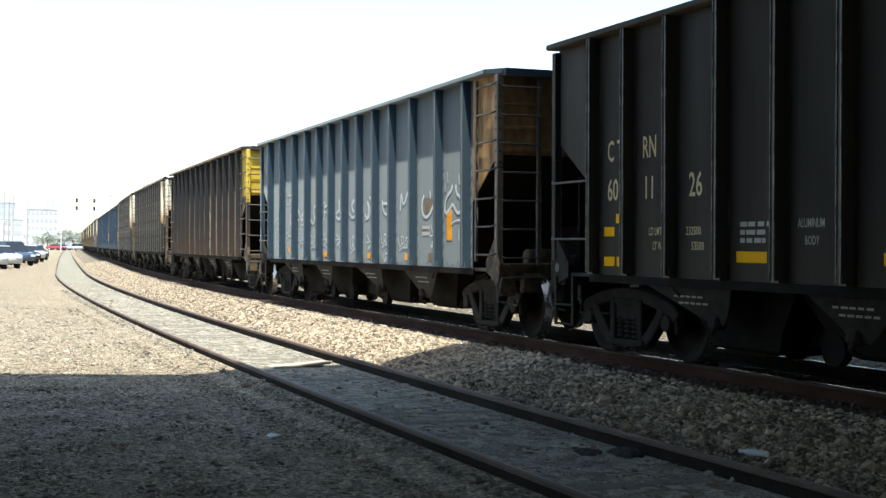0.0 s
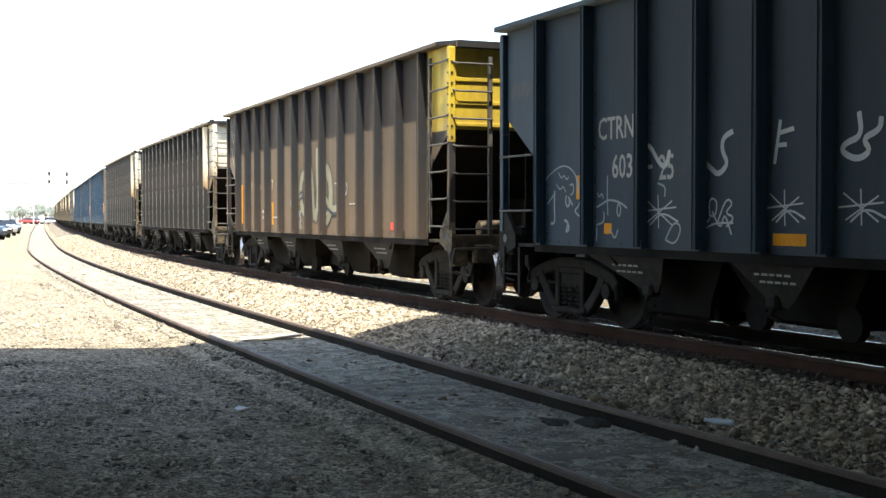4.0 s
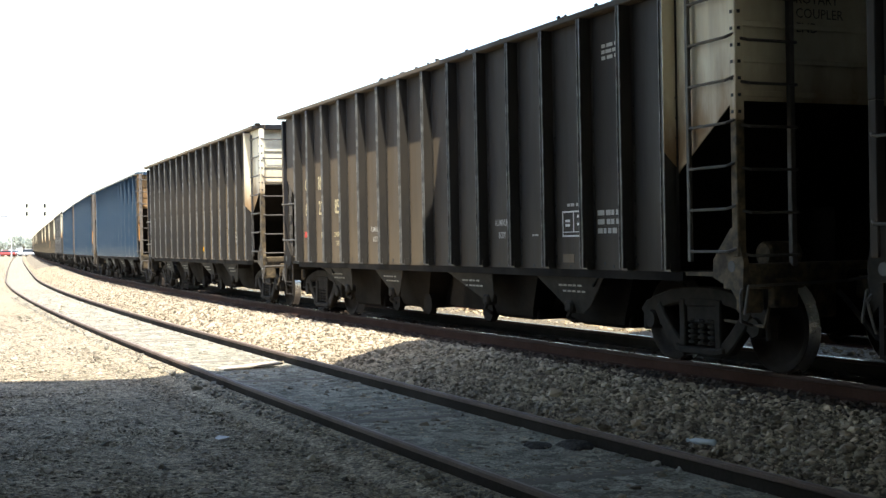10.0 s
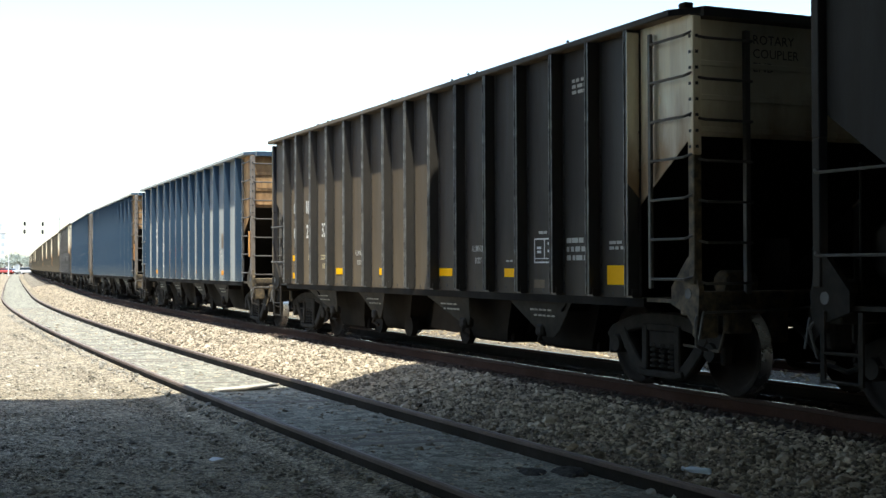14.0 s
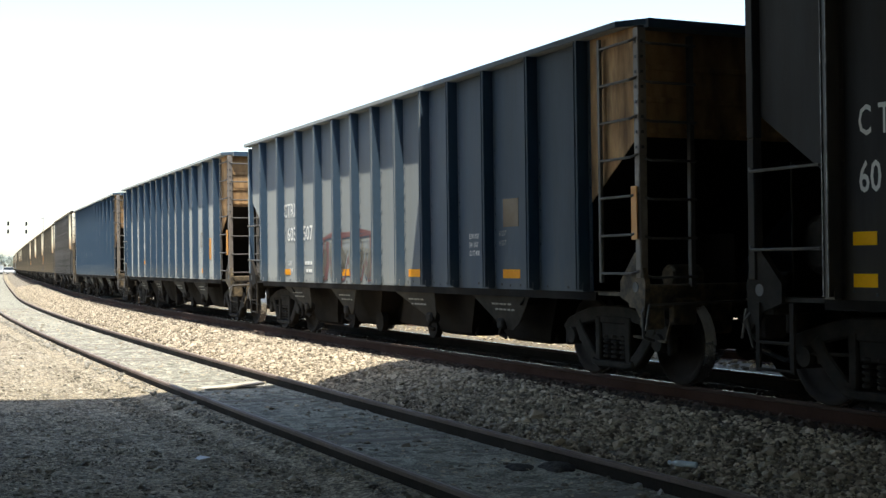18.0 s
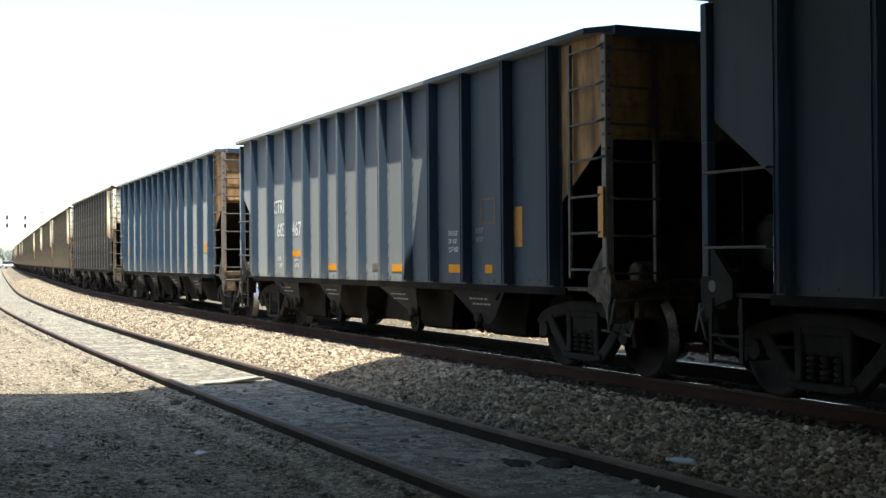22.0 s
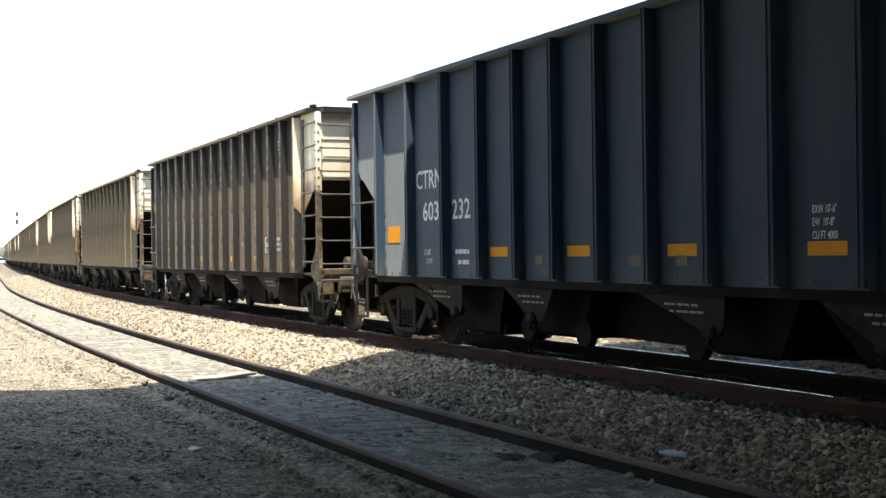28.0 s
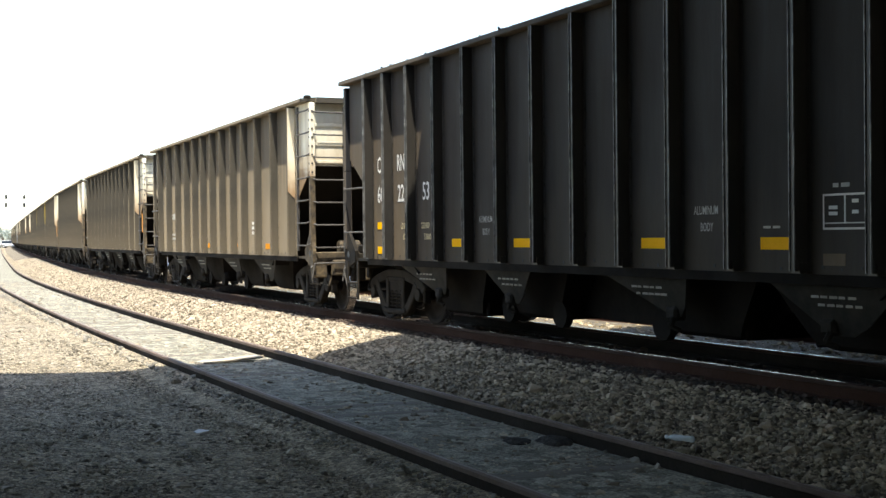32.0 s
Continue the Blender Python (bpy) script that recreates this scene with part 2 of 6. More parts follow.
M_TREAD = material("bright_wheel_tread", (0.5, 0.49, 0.47), (0.3, 0.28, 0.26), 0.3, 1.0, 30, 3, 0.04)
M_WHEEL = material("rusty_wheel_plate", (0.024, 0.019, 0.015), (0.014, 0.011, 0.0095), 0.8, 0.0, 20, 3, 0.15, gloss=0.1)
M_STEELBAR = material("dull_steel_bar", (0.10, 0.092, 0.08), (0.058, 0.051, 0.044), 0.6, 0.0, 30, 3, 0.1, gloss=0.35)
M_WORN = material("bare_worn_edge", (0.3, 0.3, 0.29), (0.045, 0.045, 0.045), 0.45, 0.3, 6, 2.5, 0.05, 0.9, stretch=(1, 1, 1.5))
M_CORNER = material("dusty_grey_corner_paint", (0.19, 0.16, 0.13), (0.10, 0.08, 0.062), 0.6, 0, 12, 2, 0.08, 0.7)
M_LETTER = plain("stencil_white", (0.72, 0.70, 0.64))
M_CREAM = plain("stencil_cream", (0.6, 0.49, 0.27))
M_FAINT = plain("faded_stencil", (0.42, 0.40, 0.35))
M_OLDREF = plain("worn_orange_reflector", (0.6, 0.26, 0.045))
M_REFLECT = material("orange_reflector", (0.82, 0.34, 0.02), (0.6, 0.22, 0.02), 0.6, 0, 40, 4, 0.03, 0.6, gloss=0.08)
M_AMBER = material("yellow_reflector", (0.98, 0.5, 0.0), (0.85, 0.4, 0.0), 0.6, 0, 40, 4, 0.03, 0.5, gloss=0.08)
M_DIM = plain("dim_stencil", (0.17, 0.155, 0.12))
M_FADED = plain("faded_reflector", (0.15, 0.105, 0.058), 0.7)
M_RED = plain("red_mark", (0.66, 0.05, 0.03))
M_SPRAYW = plain("white_spray_paint", (0.5, 0.53, 0.52))
M_SPRAYF = plain("thin_white_spray_paint", (0.33, 0.38, 0.38))
M_SPRAYC = plain("pale_cream_spray_paint", (0.29, 0.265, 0.165))
M_SPRAYR = plain("red_spray_paint", (0.16, 0.068, 0.062))
M_SPRAYB = plain("black_spray_paint", (0.035, 0.04, 0.045))
M_HOSE = plain("black_rubber_hose", (0.03, 0.03, 0.03), 0.6)


# ---- mesh helpers ----
def box(bm, x0, x1, y0, y1, z0, z1):
    v = [bm.verts.new((x, y, z)) for x in (x0, x1) for y in (y0, y1) for z in (z0, z1)]
    for f in ((0, 1, 3, 2), (4, 6, 7, 5), (0, 4, 5, 1), (2, 3, 7, 6), (0, 2, 6, 4), (1, 5, 7, 3)):
        bm.faces.new([v[i] for i in f])


def soft_box(bm, x0, x1, y0, y1, z0, z1, r=0.012):
    """A box with bevelled edges."""
    b2 = bmesh.new()
    box(b2, x0, x1, y0, y1, z0, z1)
    bmesh.ops.recalc_face_normals(b2, faces=b2.faces)
    bmesh.ops.bevel(b2, geom=b2.edges[:], offset=r, segments=1, affect="EDGES")
    join(bm, b2)


def join(bm, b2, m=None):
    made = {v: bm.verts.new(m @ v.co if m else v.co) for v in b2.verts}
    for f in b2.faces:
        bm.faces.new([made[v] for v in f.verts])
    b2.free()


def prism(bm, outline, axis, a, b):
    """An outline of two coordinates drawn out along an axis from a to b."""
    def at(p, w):
        q = list(p)
        q.insert("xyz".index(axis), w)
        return bm.verts.new(q)
    lo, hi = [at(p, a) for p in outline], [at(p, b) for p in outline]
    bm.faces.new(lo)
    bm.faces.new(hi[::-1])
    for i in range(len(lo)):
        j = (i + 1) % len(lo)
        bm.faces.new((lo[i], hi[i], hi[j], lo[j]))


def rod(bm, p, q, r, n=6, r2=None):
    """A round bar from p to q."""
    p, q = Vector(p), Vector(q)
    d = (q - p).normalized()
    e = d.orthogonal().normalized()
    g = d.cross(e)
    rings = [[bm.verts.new(c + (e * math.cos(a) + g * math.sin(a)) * k) for a in (2 * math.pi * i / n for i in range(n))] for c, k in ((p, r), (q, r2 if r2 else r))]
    bm.faces.new(rings[0][::-1])
    bm.faces.new(rings[1])
    for i in range(n):
        j = (i + 1) % n
        bm.faces.new((rings[0][i], rings[0][j], rings[1][j], rings[1][i]))


def bent(bm, points, r, n=6):
    for a, b in zip(points, points[1:]):
        rod(bm, a, b, r, n)


def turned(bm, profile, n=28, axis="x"):
    """A profile of (along, radius) turned round the axis."""
    rings = []
    for a, r in profile:
        rings.append([bm.verts.new((a, r * math.cos(w), r * math.sin(w)) if axis == "x" else (r * math.cos(w), r * math.sin(w), a)) for w in (2 * math.pi * i / n for i in range(n))])
    for lo, hi in zip(rings, rings[1:]):
        for i in range(n):
            j = (i + 1) % n
            bm.faces.new((lo[i], lo[j], hi[j], hi[i]))
    bm.faces.new(rings[0][::-1])
    bm.faces.new(rings[-1])


def data_of(name, bm, mat, smooth=False):
    bmesh.ops.recalc_face_normals(bm, faces=bm.faces)
    me = bpy.data.meshes.new(name)
    bm.to_mesh(me)
    bm.free()
    for mt in (mat if isinstance(mat, (list, tuple)) else [mat]):
        me.materials.append(mt)
    if smooth:
        for p in me.polygons:
            p.use_smooth = True
    return me


def part(name, bm, mat, parent=None, label="", smooth=False):
    ob = new(name, data_of(name, bm, mat, smooth))
    if parent:
        ob.parent = parent
    return tagged(ob, label)


def empty(name, label, category, group="", m=None):
    ob = new(name)
    ob.empty_display_size = 0.2
    if m:
        ob.matrix_basis = m
    return tagged(ob, label, category, group)


# ---- the lie of the tracks ----
S = np.arange(-80.0, 900.0, 0.5)
PHI = 0.0016 * np.clip(S, 0, 70) + 0.00005 * np.clip(S - 70, 0, None)      # heading, to the right
PX = np.concatenate([[0], np.cumsum(np.sin(PHI[:-1]) * 0.5)])
PY = np.concatenate([[0], np.cumsum(np.cos(PHI[:-1]) * 0.5)])
I0 = int(np.argmin(abs(S)))
PX, PY = PX - PX[I0] + 8.915, PY - PY[I0]
RAIL_Z, SIDE_Z, SIDE_OFF, FAR_OFF = 0.37, 0.15, -4.45, 4.6
CROSS = 0.9      # degrees by which the tracks lean towards the lot


def rise(y):
    """The far ground climbs gently."""
    y = np.clip(np.asarray(y, float) - 40, 0, 420)
    return 3e-6 * y * y


def on_track(s, lat=0.0, z=0.0):
    x, y, p = np.interp(s, S, PX), np.interp(s, S, PY), np.interp(s, S, PHI)
    return Vector((x + lat * math.cos(p), y - lat * math.sin(p), z + float(rise(y))))


def lateral(x, y):
    """Distance to the right of the main track's middle."""
    return (x - np.interp(y, PY, PX)) * np.cos(np.interp(y, PY, PHI))


def sweep(bm, outline, stations, close=True):
    """An outline of (lat, z) swept along the main track."""
    rings = [[bm.verts.new(on_track(s, a, z)) for a, z in outline] for s in stations]
    n = len(outline)
    for lo, hi in zip(rings, rings[1:]):
        for i in range(n if close else n - 1):
            j = (i + 1) % n
            bm.faces.new((lo[i], lo[j], hi[j], hi[i]))
    if close:
        bm.faces.new(rings[0])
        bm.faces.new(rings[-1][::-1])


def along(a, b, near=2.0, far=12.0):
    out, s = [], a
    while s < b:
        out.append(s)
        s += near if s < 80 else far
    return out + [b]


# ---- ground, ballast, rails ----
def ground_sheet():
    xs = sorted(set([-900, -500, -300, -180, -110, -70, -45, -30, -20, 900, 500, 300, 180, 110, 75, 55, 40, 30, 24] + [round(-14 + 0.5 * i, 2) for i in range(73)]))
    ys = sorted(set([-900, -500, -250, -120, -60, -30, -15] + [round(-8 + 0.6 * i, 2) for i in range(70)] + [36 + 4 * i for i in range(30)] + [170, 200, 240, 290, 350, 420, 460, 520, 620, 800, 1100, 1500, 2200, 3000]))
    bm = bmesh.new()
    grid = []
    for y in ys:
        row = []
        for x in xs:
            lat = lateral(x, y)
            z = float(rise(y))
            if -14 < x < 22 and -8 < y < 36:
                z += 0.022 * noise.noise((x * 0.55, y * 0.55, 0)) + 0.012 * noise.noise((x * 1.7, y * 1.7, 4))
            if lat < -6.3:
                z += min(0.1, (-6.3 - lat) * 0.035)
            if -5.75 < lat < -3.2:
                z -= 0.022
            if -3.6 < lat < 8:
                z -= 0.12
            row.append(bm.verts.new((x, y, z)))
        grid.append(row)
    for a, b in zip(grid, grid[1:]):
        for i in range(len(xs) - 1):
            bm.faces.new((a[i], a[i + 1], b[i + 1], b[i]))
    ob = part("ground", bm, M_GROUND, smooth=True)
    tagged(ob, "pale dusty gravel lot beside the railway tracks", "ground", kind="structure")


def ballast_bed(name, off, top, half, foot, label, mat=None):
    """A bank of ballast with uneven shoulders under one track."""
    bm = bmesh.new()
    lats = [-half - foot, -half - foot * 0.72, -half - foot * 0.45, -half - foot * 0.2, -half, -half * 0.6, 0, half * 0.6, half, half + foot * 0.3, half + foot * 0.6, half + foot]
    zs = [-0.14, top * 0.22, top * 0.5, top * 0.78, top * 0.97, top, top, top, top * 0.97, top * 0.7, top * 0.35, -0.14]
    rings = []
    for s in along(-70, 880, 0.5, 8.0):
        ring = []
        for i, (a, z) in enumerate(zip(lats, zs)):
            w = 0.05 if 0 < i < len(lats) - 1 else 0.0
            k = noise.noise((s * 0.9, a * 2 + off, 7.0)) * w
            ring.append(bm.verts.new(on_track(s, off + a + k * 1.2, z + k * 0.6)))
        rings.append(ring)
    for a, b in zip(rings, rings[1:]):
        for i in range(len(lats) - 1):
            bm.faces.new((a[i], a[i + 1], b[i + 1], b[i]))
    ob = part(name, bm, mat or M_BALLAST, smooth=True)
    if not mat:      # oil and the train's shade are put into the bed colour between the rails
        ob.data.materials.append(M_SHADEBED)
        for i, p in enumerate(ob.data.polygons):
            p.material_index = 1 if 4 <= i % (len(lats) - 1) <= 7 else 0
    tagged(ob, label, "ballast", kind="structure")


RAIL_SHAPE = [(-0.07, 0), (0.07, 0), (0.07, 0.012), (0.012, 0.03), (0.012, 0.125), (0.036, 0.135), (0.036, 0.162), (0.029, 0.167), (0.013, 0.171), (-0.013, 0.171), (-0.029, 0.167), (-0.036, 0.162), (-0.036, 0.135), (-0.012, 0.125), (-0.012, 0.03), (-0.07, 0.012)]


def rail(name, lat, top, topmat, label, web=None):
    bm = bmesh.new()
    sweep(bm, [(lat + a, top - 0.171 + z) for a, z in RAIL_SHAPE], along(-70, 880, 1.5, 8.0))
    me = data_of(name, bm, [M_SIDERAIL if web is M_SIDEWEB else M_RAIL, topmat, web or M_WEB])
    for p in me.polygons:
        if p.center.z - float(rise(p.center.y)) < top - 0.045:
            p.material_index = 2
        if p.normal.z > 0.985 and p.center.z - float(rise(p.center.y)) > top - 0.02:
            p.material_index = 1
    return tagged(new(name, me), label, "rail", kind="structure")


ground_sheet()
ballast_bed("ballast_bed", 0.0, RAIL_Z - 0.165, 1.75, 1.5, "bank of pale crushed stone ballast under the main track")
ballast_bed("ballast_bed", FAR_OFF, RAIL_Z - 0.2, 1.7, 1.4, "dry dirt bank under the track behind the train", M_FARBED)
LIFT_FAR = 1.505 * math.sin(radians(CROSS))
# the far rail's web is darker: the shade under the train is painted in
for lat, up in ((-0.7525, 0.0), (0.7525, LIFT_FAR)):
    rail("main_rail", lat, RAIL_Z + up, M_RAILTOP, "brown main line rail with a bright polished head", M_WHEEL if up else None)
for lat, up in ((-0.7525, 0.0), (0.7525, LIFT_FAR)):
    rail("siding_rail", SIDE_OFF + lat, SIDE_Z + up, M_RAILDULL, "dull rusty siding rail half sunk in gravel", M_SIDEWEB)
for lat in (-0.7525, 0.7525):
    rail("far_rail", FAR_OFF + lat, RAIL_Z - 0.04, M_RAILDULL, "rusty rail of the track behind the train")


# ---- unseen road bridge overhead, inferred from its shade on the near ground ----
def overpass():
    """Unseen deck; its edge is set to cast the shade line on lot and train."""
    root = empty("road_bridge", "unseen road bridge over the tracks, pale blue to cool the shade", "bridge")
    ground_pt = Vector((4.5, 15.3, 0.02))
    low = 6.5
    k = (low - ground_pt.z) / -SUN.z
    e = ground_pt - SUN * k
    left, bend, right = e + Vector((-50, 1.0, 0)), e + Vector((3.5, 1.7, 0)), e + Vector((60, 9.6, 0))      # front edge bent to fit the shade line
    bm = bmesh.new()
    prism(bm, [(left.x, left.y), (e.x, e.y), (bend.x, bend.y), (right.x, right.y), (right.x, -22.0), (left.x, -22.0)], "z", low, low + 0.9)
    part("deck", bm, M_COOLDECK, root)
    # unseen dark walls added on either side to block stray light
    for x0, x1, y0 in ((-7.5, -6.5, e.y + 0.05), (15.2, 16.2, e.y + 2.8)):
        bm = bmesh.new()
        prism(bm, [(x0, y0), (x1, y0), (x1, -22.0), (x0, -22.0)], "z", -0.2, low + 0.05)
        part("blocking_wall", bm, M_BLOCKER, root)


overpass()


# ---- hopper cars ----
HALF, DEEP, REACH, SKIN = 7.275, 0.132, 0.138, 1.433      # half length of the body, depth of the side posts and of the top chord, half width at the sheets
TRUCK, AXLE, WHEEL_R = 6.1, 0.889, 0.457
PITCH = 16.18
BOTTOM, TOP = 0.99, 3.835


def wheel_data():
    bm = bmesh.new()
    # flange inside, tread outside; drawn for a wheel whose outer face looks to -x
    turned(bm, [(0.066, 0.10), (0.066, 0.13), (0.03, 0.15), (0.0, 0.33), (0.03, 0.37), (0.055, 0.40), (0.058, 0.47), (0.048, 0.483), (0.036, 0.478), (0.028, 0.462), (-0.07, 0.454), (-0.076, 0.44), (-0.072, 0.395), (-0.05, 0.375), (-0.03, 0.34), (-0.045, 0.16), (-0.085, 0.14), (-0.085, 0.10)], 32)
    me = data_of("wheel", bm, [M_WHEEL, M_TREAD], True)
    for p in me.polygons:
        r = math.hypot(p.center.y, p.center.z)
        if r > 0.448:
            p.material_index = 1
    bm = bmesh.new()
    turned(bm, [(-1.06, 0.07), (-1.06, 0.085), (-0.98, 0.09), (-0.98, 0.075), (-0.6, 0.075), (0, 0.07), (0.6, 0.075), (0.98, 0.075), (0.98, 0.09), (1.06, 0.085), (1.06, 0.07)], 12)
    # three bolt heads on each bearing cap show that it turns
    for sx in (-1, 1):
        for i in range(3):
            w = 2 * math.pi * i / 3
            box(bm, sx * 1.06 - 0.012, sx * 1.06 + 0.012, 0.045 * math.cos(w) - 0.014, 0.045 * math.cos(w) + 0.014, 0.045 * math.sin(w) - 0.014, 0.045 * math.sin(w) + 0.014)
    return me, data_of("axle", bm, M_WHEEL)


def side_frame_data():
    """Cast truck side frame: a bowed top member, slanting legs, two columns, a spring tray and bearing jaws."""
    bm = bmesh.new()
    R = WHEEL_R

    def member(points, w, x0, x1):
        q = [Vector(p) for p in points]
        lo, hi = [], []
        for i, p in enumerate(q):
            d = (q[min(i + 1, len(q) - 1)] - q[max(i - 1, 0)]).normalized()
            n = Vector((-d.y, d.x)) * w / 2
            lo.append(p - n)
            hi.append(p + n)
        b2 = bmesh.new()
        prism(b2, [tuple(p) for p in lo + hi[::-1]], "x", x0, x1)
        bmesh.ops.recalc_face_normals(b2, faces=b2.faces)
        bmesh.ops.bevel(b2, geom=b2.edges[:], offset=0.016, segments=1, affect="EDGES")
        join(bm, b2)
    arc = [(-1.06, R + 0.05), (-0.98, R + 0.13), (-0.8, R + 0.19), (-0.55, R + 0.25), (-0.3, R + 0.29), (0, R + 0.30), (0.3, R + 0.29), (0.55, R + 0.25), (0.8, R + 0.19), (0.98, R + 0.13), (1.06, R + 0.05)]
    member(arc, 0.16, 0.95, 1.09)
    for sg in (-1, 1):
        member([(sg * 0.78, R + 0.17), (sg * 0.68, R + 0.02), (sg * 0.52, R - 0.14), (sg * 0.40, R - 0.24), (sg * 0.28, R - 0.28)], 0.15, 0.97, 1.10)
        member([(sg * 0.31, R + 0.25), (sg * 0.30, R + 0.0), (sg * 0.31, R - 0.25)], 0.11, 0.96, 1.11)
        member([(sg * 1.04, R + 0.1), (sg * 1.05, R - 0.12)], 0.07, 0.97, 1.08)
        member([(sg * 0.74, R + 0.12), (sg * 0.745, R - 0.06)], 0.06, 0.97, 1.08)
        turned_bm = bmesh.new()
        turned(turned_bm, [(0.93, 0.06), (0.93, 0.105), (1.09, 0.105), (1.12, 0.09), (1.12, 0.05)], 16)
        join(bm, turned_bm, Matrix.Translation((0, sg * AXLE, R)))
    member([(-0.42, R - 0.26), (-0.3, R - 0.285), (0.3, R - 0.285), (0.42, R - 0.26)], 0.075, 0.93, 1.13)
    member([(-0.27, R + 0.09), (0.27, R + 0.09)], 0.2, 0.9, 1.08)
    member([(-0.3, R + 0.215), (0.3, R + 0.215)], 0.09, 0.94, 1.1)
    return data_of("side_frame", bm, M_CAST)


def spring_data():
    """One coil spring, with its coils as ridges."""
    bm = bmesh.new()
    prof = []
    for i in range(5):
        z = WHEEL_R - 0.225 + i * 0.056
        prof += [(z, 0.05), (z + 0.012, 0.075), (z + 0.034, 0.075), (z + 0.046, 0.05)]
    turned(bm, prof, 10, "z")
    return data_of("spring", bm, M_CAST)


WHEEL_ME, AXLE_ME = wheel_data()
FRAME_ME, SPRING_ME = side_frame_data(), spring_data()
FRAME_SUNLIT = FRAME_ME.copy()
FRAME_SUNLIT.materials[0] = M_SUNSTEEL
TURN = Matrix.Rotation(math.pi, 4, "Z")


def share(name, me, parent, m=None, label=""):
    ob = new(name, me)
    ob.parent = parent
    if m:
        ob.matrix_basis = m
    return tagged(ob, label)


def truck(car, v, dusty):
    """Two side frames with springs on a bolster, and two wheelsets of the car; dusty picks the sunlit brown."""
    bm = bmesh.new()
    soft_box(bm, -1.02, 1.02, v - 0.2, v + 0.2, WHEEL_R - 0.02, WHEEL_R + 0.16, 0.03)
    soft_box(bm, -0.25, 0.25, v - 0.25, v + 0.25, WHEEL_R + 0.1, 0.72, 0.03)
    for sg in (-1, 1):      # brake beams and shoes
        soft_box(bm, -0.75, 0.75, v + sg * 0.36 - 0.05, v + sg * 0.36 + 0.05, 0.32, 0.42, 0.015)
    bol = part("truck_bolster", bm, M_CAST, car)
    for k in range(2):
        m = Matrix.Translation((0, v, 0)) @ (TURN if k == 0 else Matrix())
        share("side_frame", FRAME_SUNLIT if dusty else FRAME_ME, bol, m)
        for y in (-0.17, 0.0, 0.17):
            share("spring", SPRING_ME, bol, m @ Matrix.Translation((1.03, y, 0)))
    for sg in (-1, 1):
        ax = share("axle", AXLE_ME, car, Matrix.Translation((0, v + sg * AXLE, WHEEL_R)), "wheelset axle with round bearing caps")
        share("wheel", WHEEL_ME, ax, Matrix.Translation((-0.7525, 0, 0)))
        share("wheel", WHEEL_ME, ax, Matrix.Translation((0.7525, 0, 0)) @ TURN)


def post_data(bolts, top=TOP):
    """Side post: a deep web standing off the sheet, flange plate and bolt heads; drawn for the side that looks to -x."""
    bm = bmesh.new()
    z0, z1 = BOTTOM + 0.03, top - 0.062
    prism(bm, [(-0.04, z0), (0.04, z0), (0.034, z1), (-0.034, z1)], "x", -SKIN - DEEP, -SKIN - 0.001)
    for y in (-0.034, 0.026):
        box(bm, -SKIN - DEEP - 0.012, -SKIN - DEEP, y, y + 0.008, z0, z1)
    box(bm, -SKIN - 0.003, -SKIN - 0.0008, -0.085, 0.085, z0, z1)
    box(bm, -SKIN - DEEP * 0.75, -SKIN - 0.02, -0.055, 0.055, z0 - 0.02, z0 + 0.07)
    if bolts:
        for i in range(9):
            z = z0 + 0.12 + i * 0.2
            for y in (-0.07, 0.07):
                box(bm, -SKIN - 0.015, -SKIN - 0.003, y - 0.013, y + 0.013, z - 0.013, z + 0.013)
    return bm


def lettering(txt, size, u, z, mat, car, name="lettering", squeeze=1.0):
    """Stencilled characters on the near side; u metres from the trailing tip."""
    cu = bpy.data.curves.new(name, "FONT")
    cu.body, cu.size, cu.resolution_u = txt, size * 1.38, 2
    cu.offset = size * 0.016
    tmp = bpy.data.objects.new(name, cu)
    scene.collection.objects.link(tmp)
    me = bpy.data.meshes.new_from_object(tmp)
    bpy.data.objects.remove(tmp)
    me.materials.clear()
    me.materials.append(mat)
    me.transform(Matrix(((0, 0, -1, -SKIN - 0.0045), (-squeeze, 0, 0, HALF - u), (0, 1, 0, z), (0, 0, 0, 1))))
    if size < 0.2:
        ob = new(name, me)
        ob.parent = car
        return tagged(ob, kind="stuff")
    # large characters are painted one by one: each its own part
    link = list(range(len(me.vertices)))

    def root(i):
        while link[i] != i:
            i = link[i]
        return i
    for e in me.edges:
        a, b = (root(i) for i in e.vertices)
        link[max(a, b)] = min(a, b)
    faces = {}
    for f in me.polygons:
        faces.setdefault(root(f.vertices[0]), []).append(tuple(f.vertices))
    for key in sorted(faces):
        ids = sorted({i for f in faces[key] for i in f})
        at = {i: n for n, i in enumerate(ids)}
        one = bpy.data.meshes.new("letter")
        one.from_pydata([me.vertices[i].co[:] for i in ids], [], [[at[i] for i in f] for f in faces[key]])
        one.materials.append(mat)
        ob = new("letter", one)
        ob.parent = car
    bpy.data.meshes.remove(me)


def patch(name, u0, u1, z0, z1, mat, car, label="", out=0.0045):
    bm = bmesh.new()
    box(bm, -SKIN - out, -SKIN - out + 0.008, HALF - u1, HALF - u0, z0, z1)
    return part(name, bm, mat, car, label)


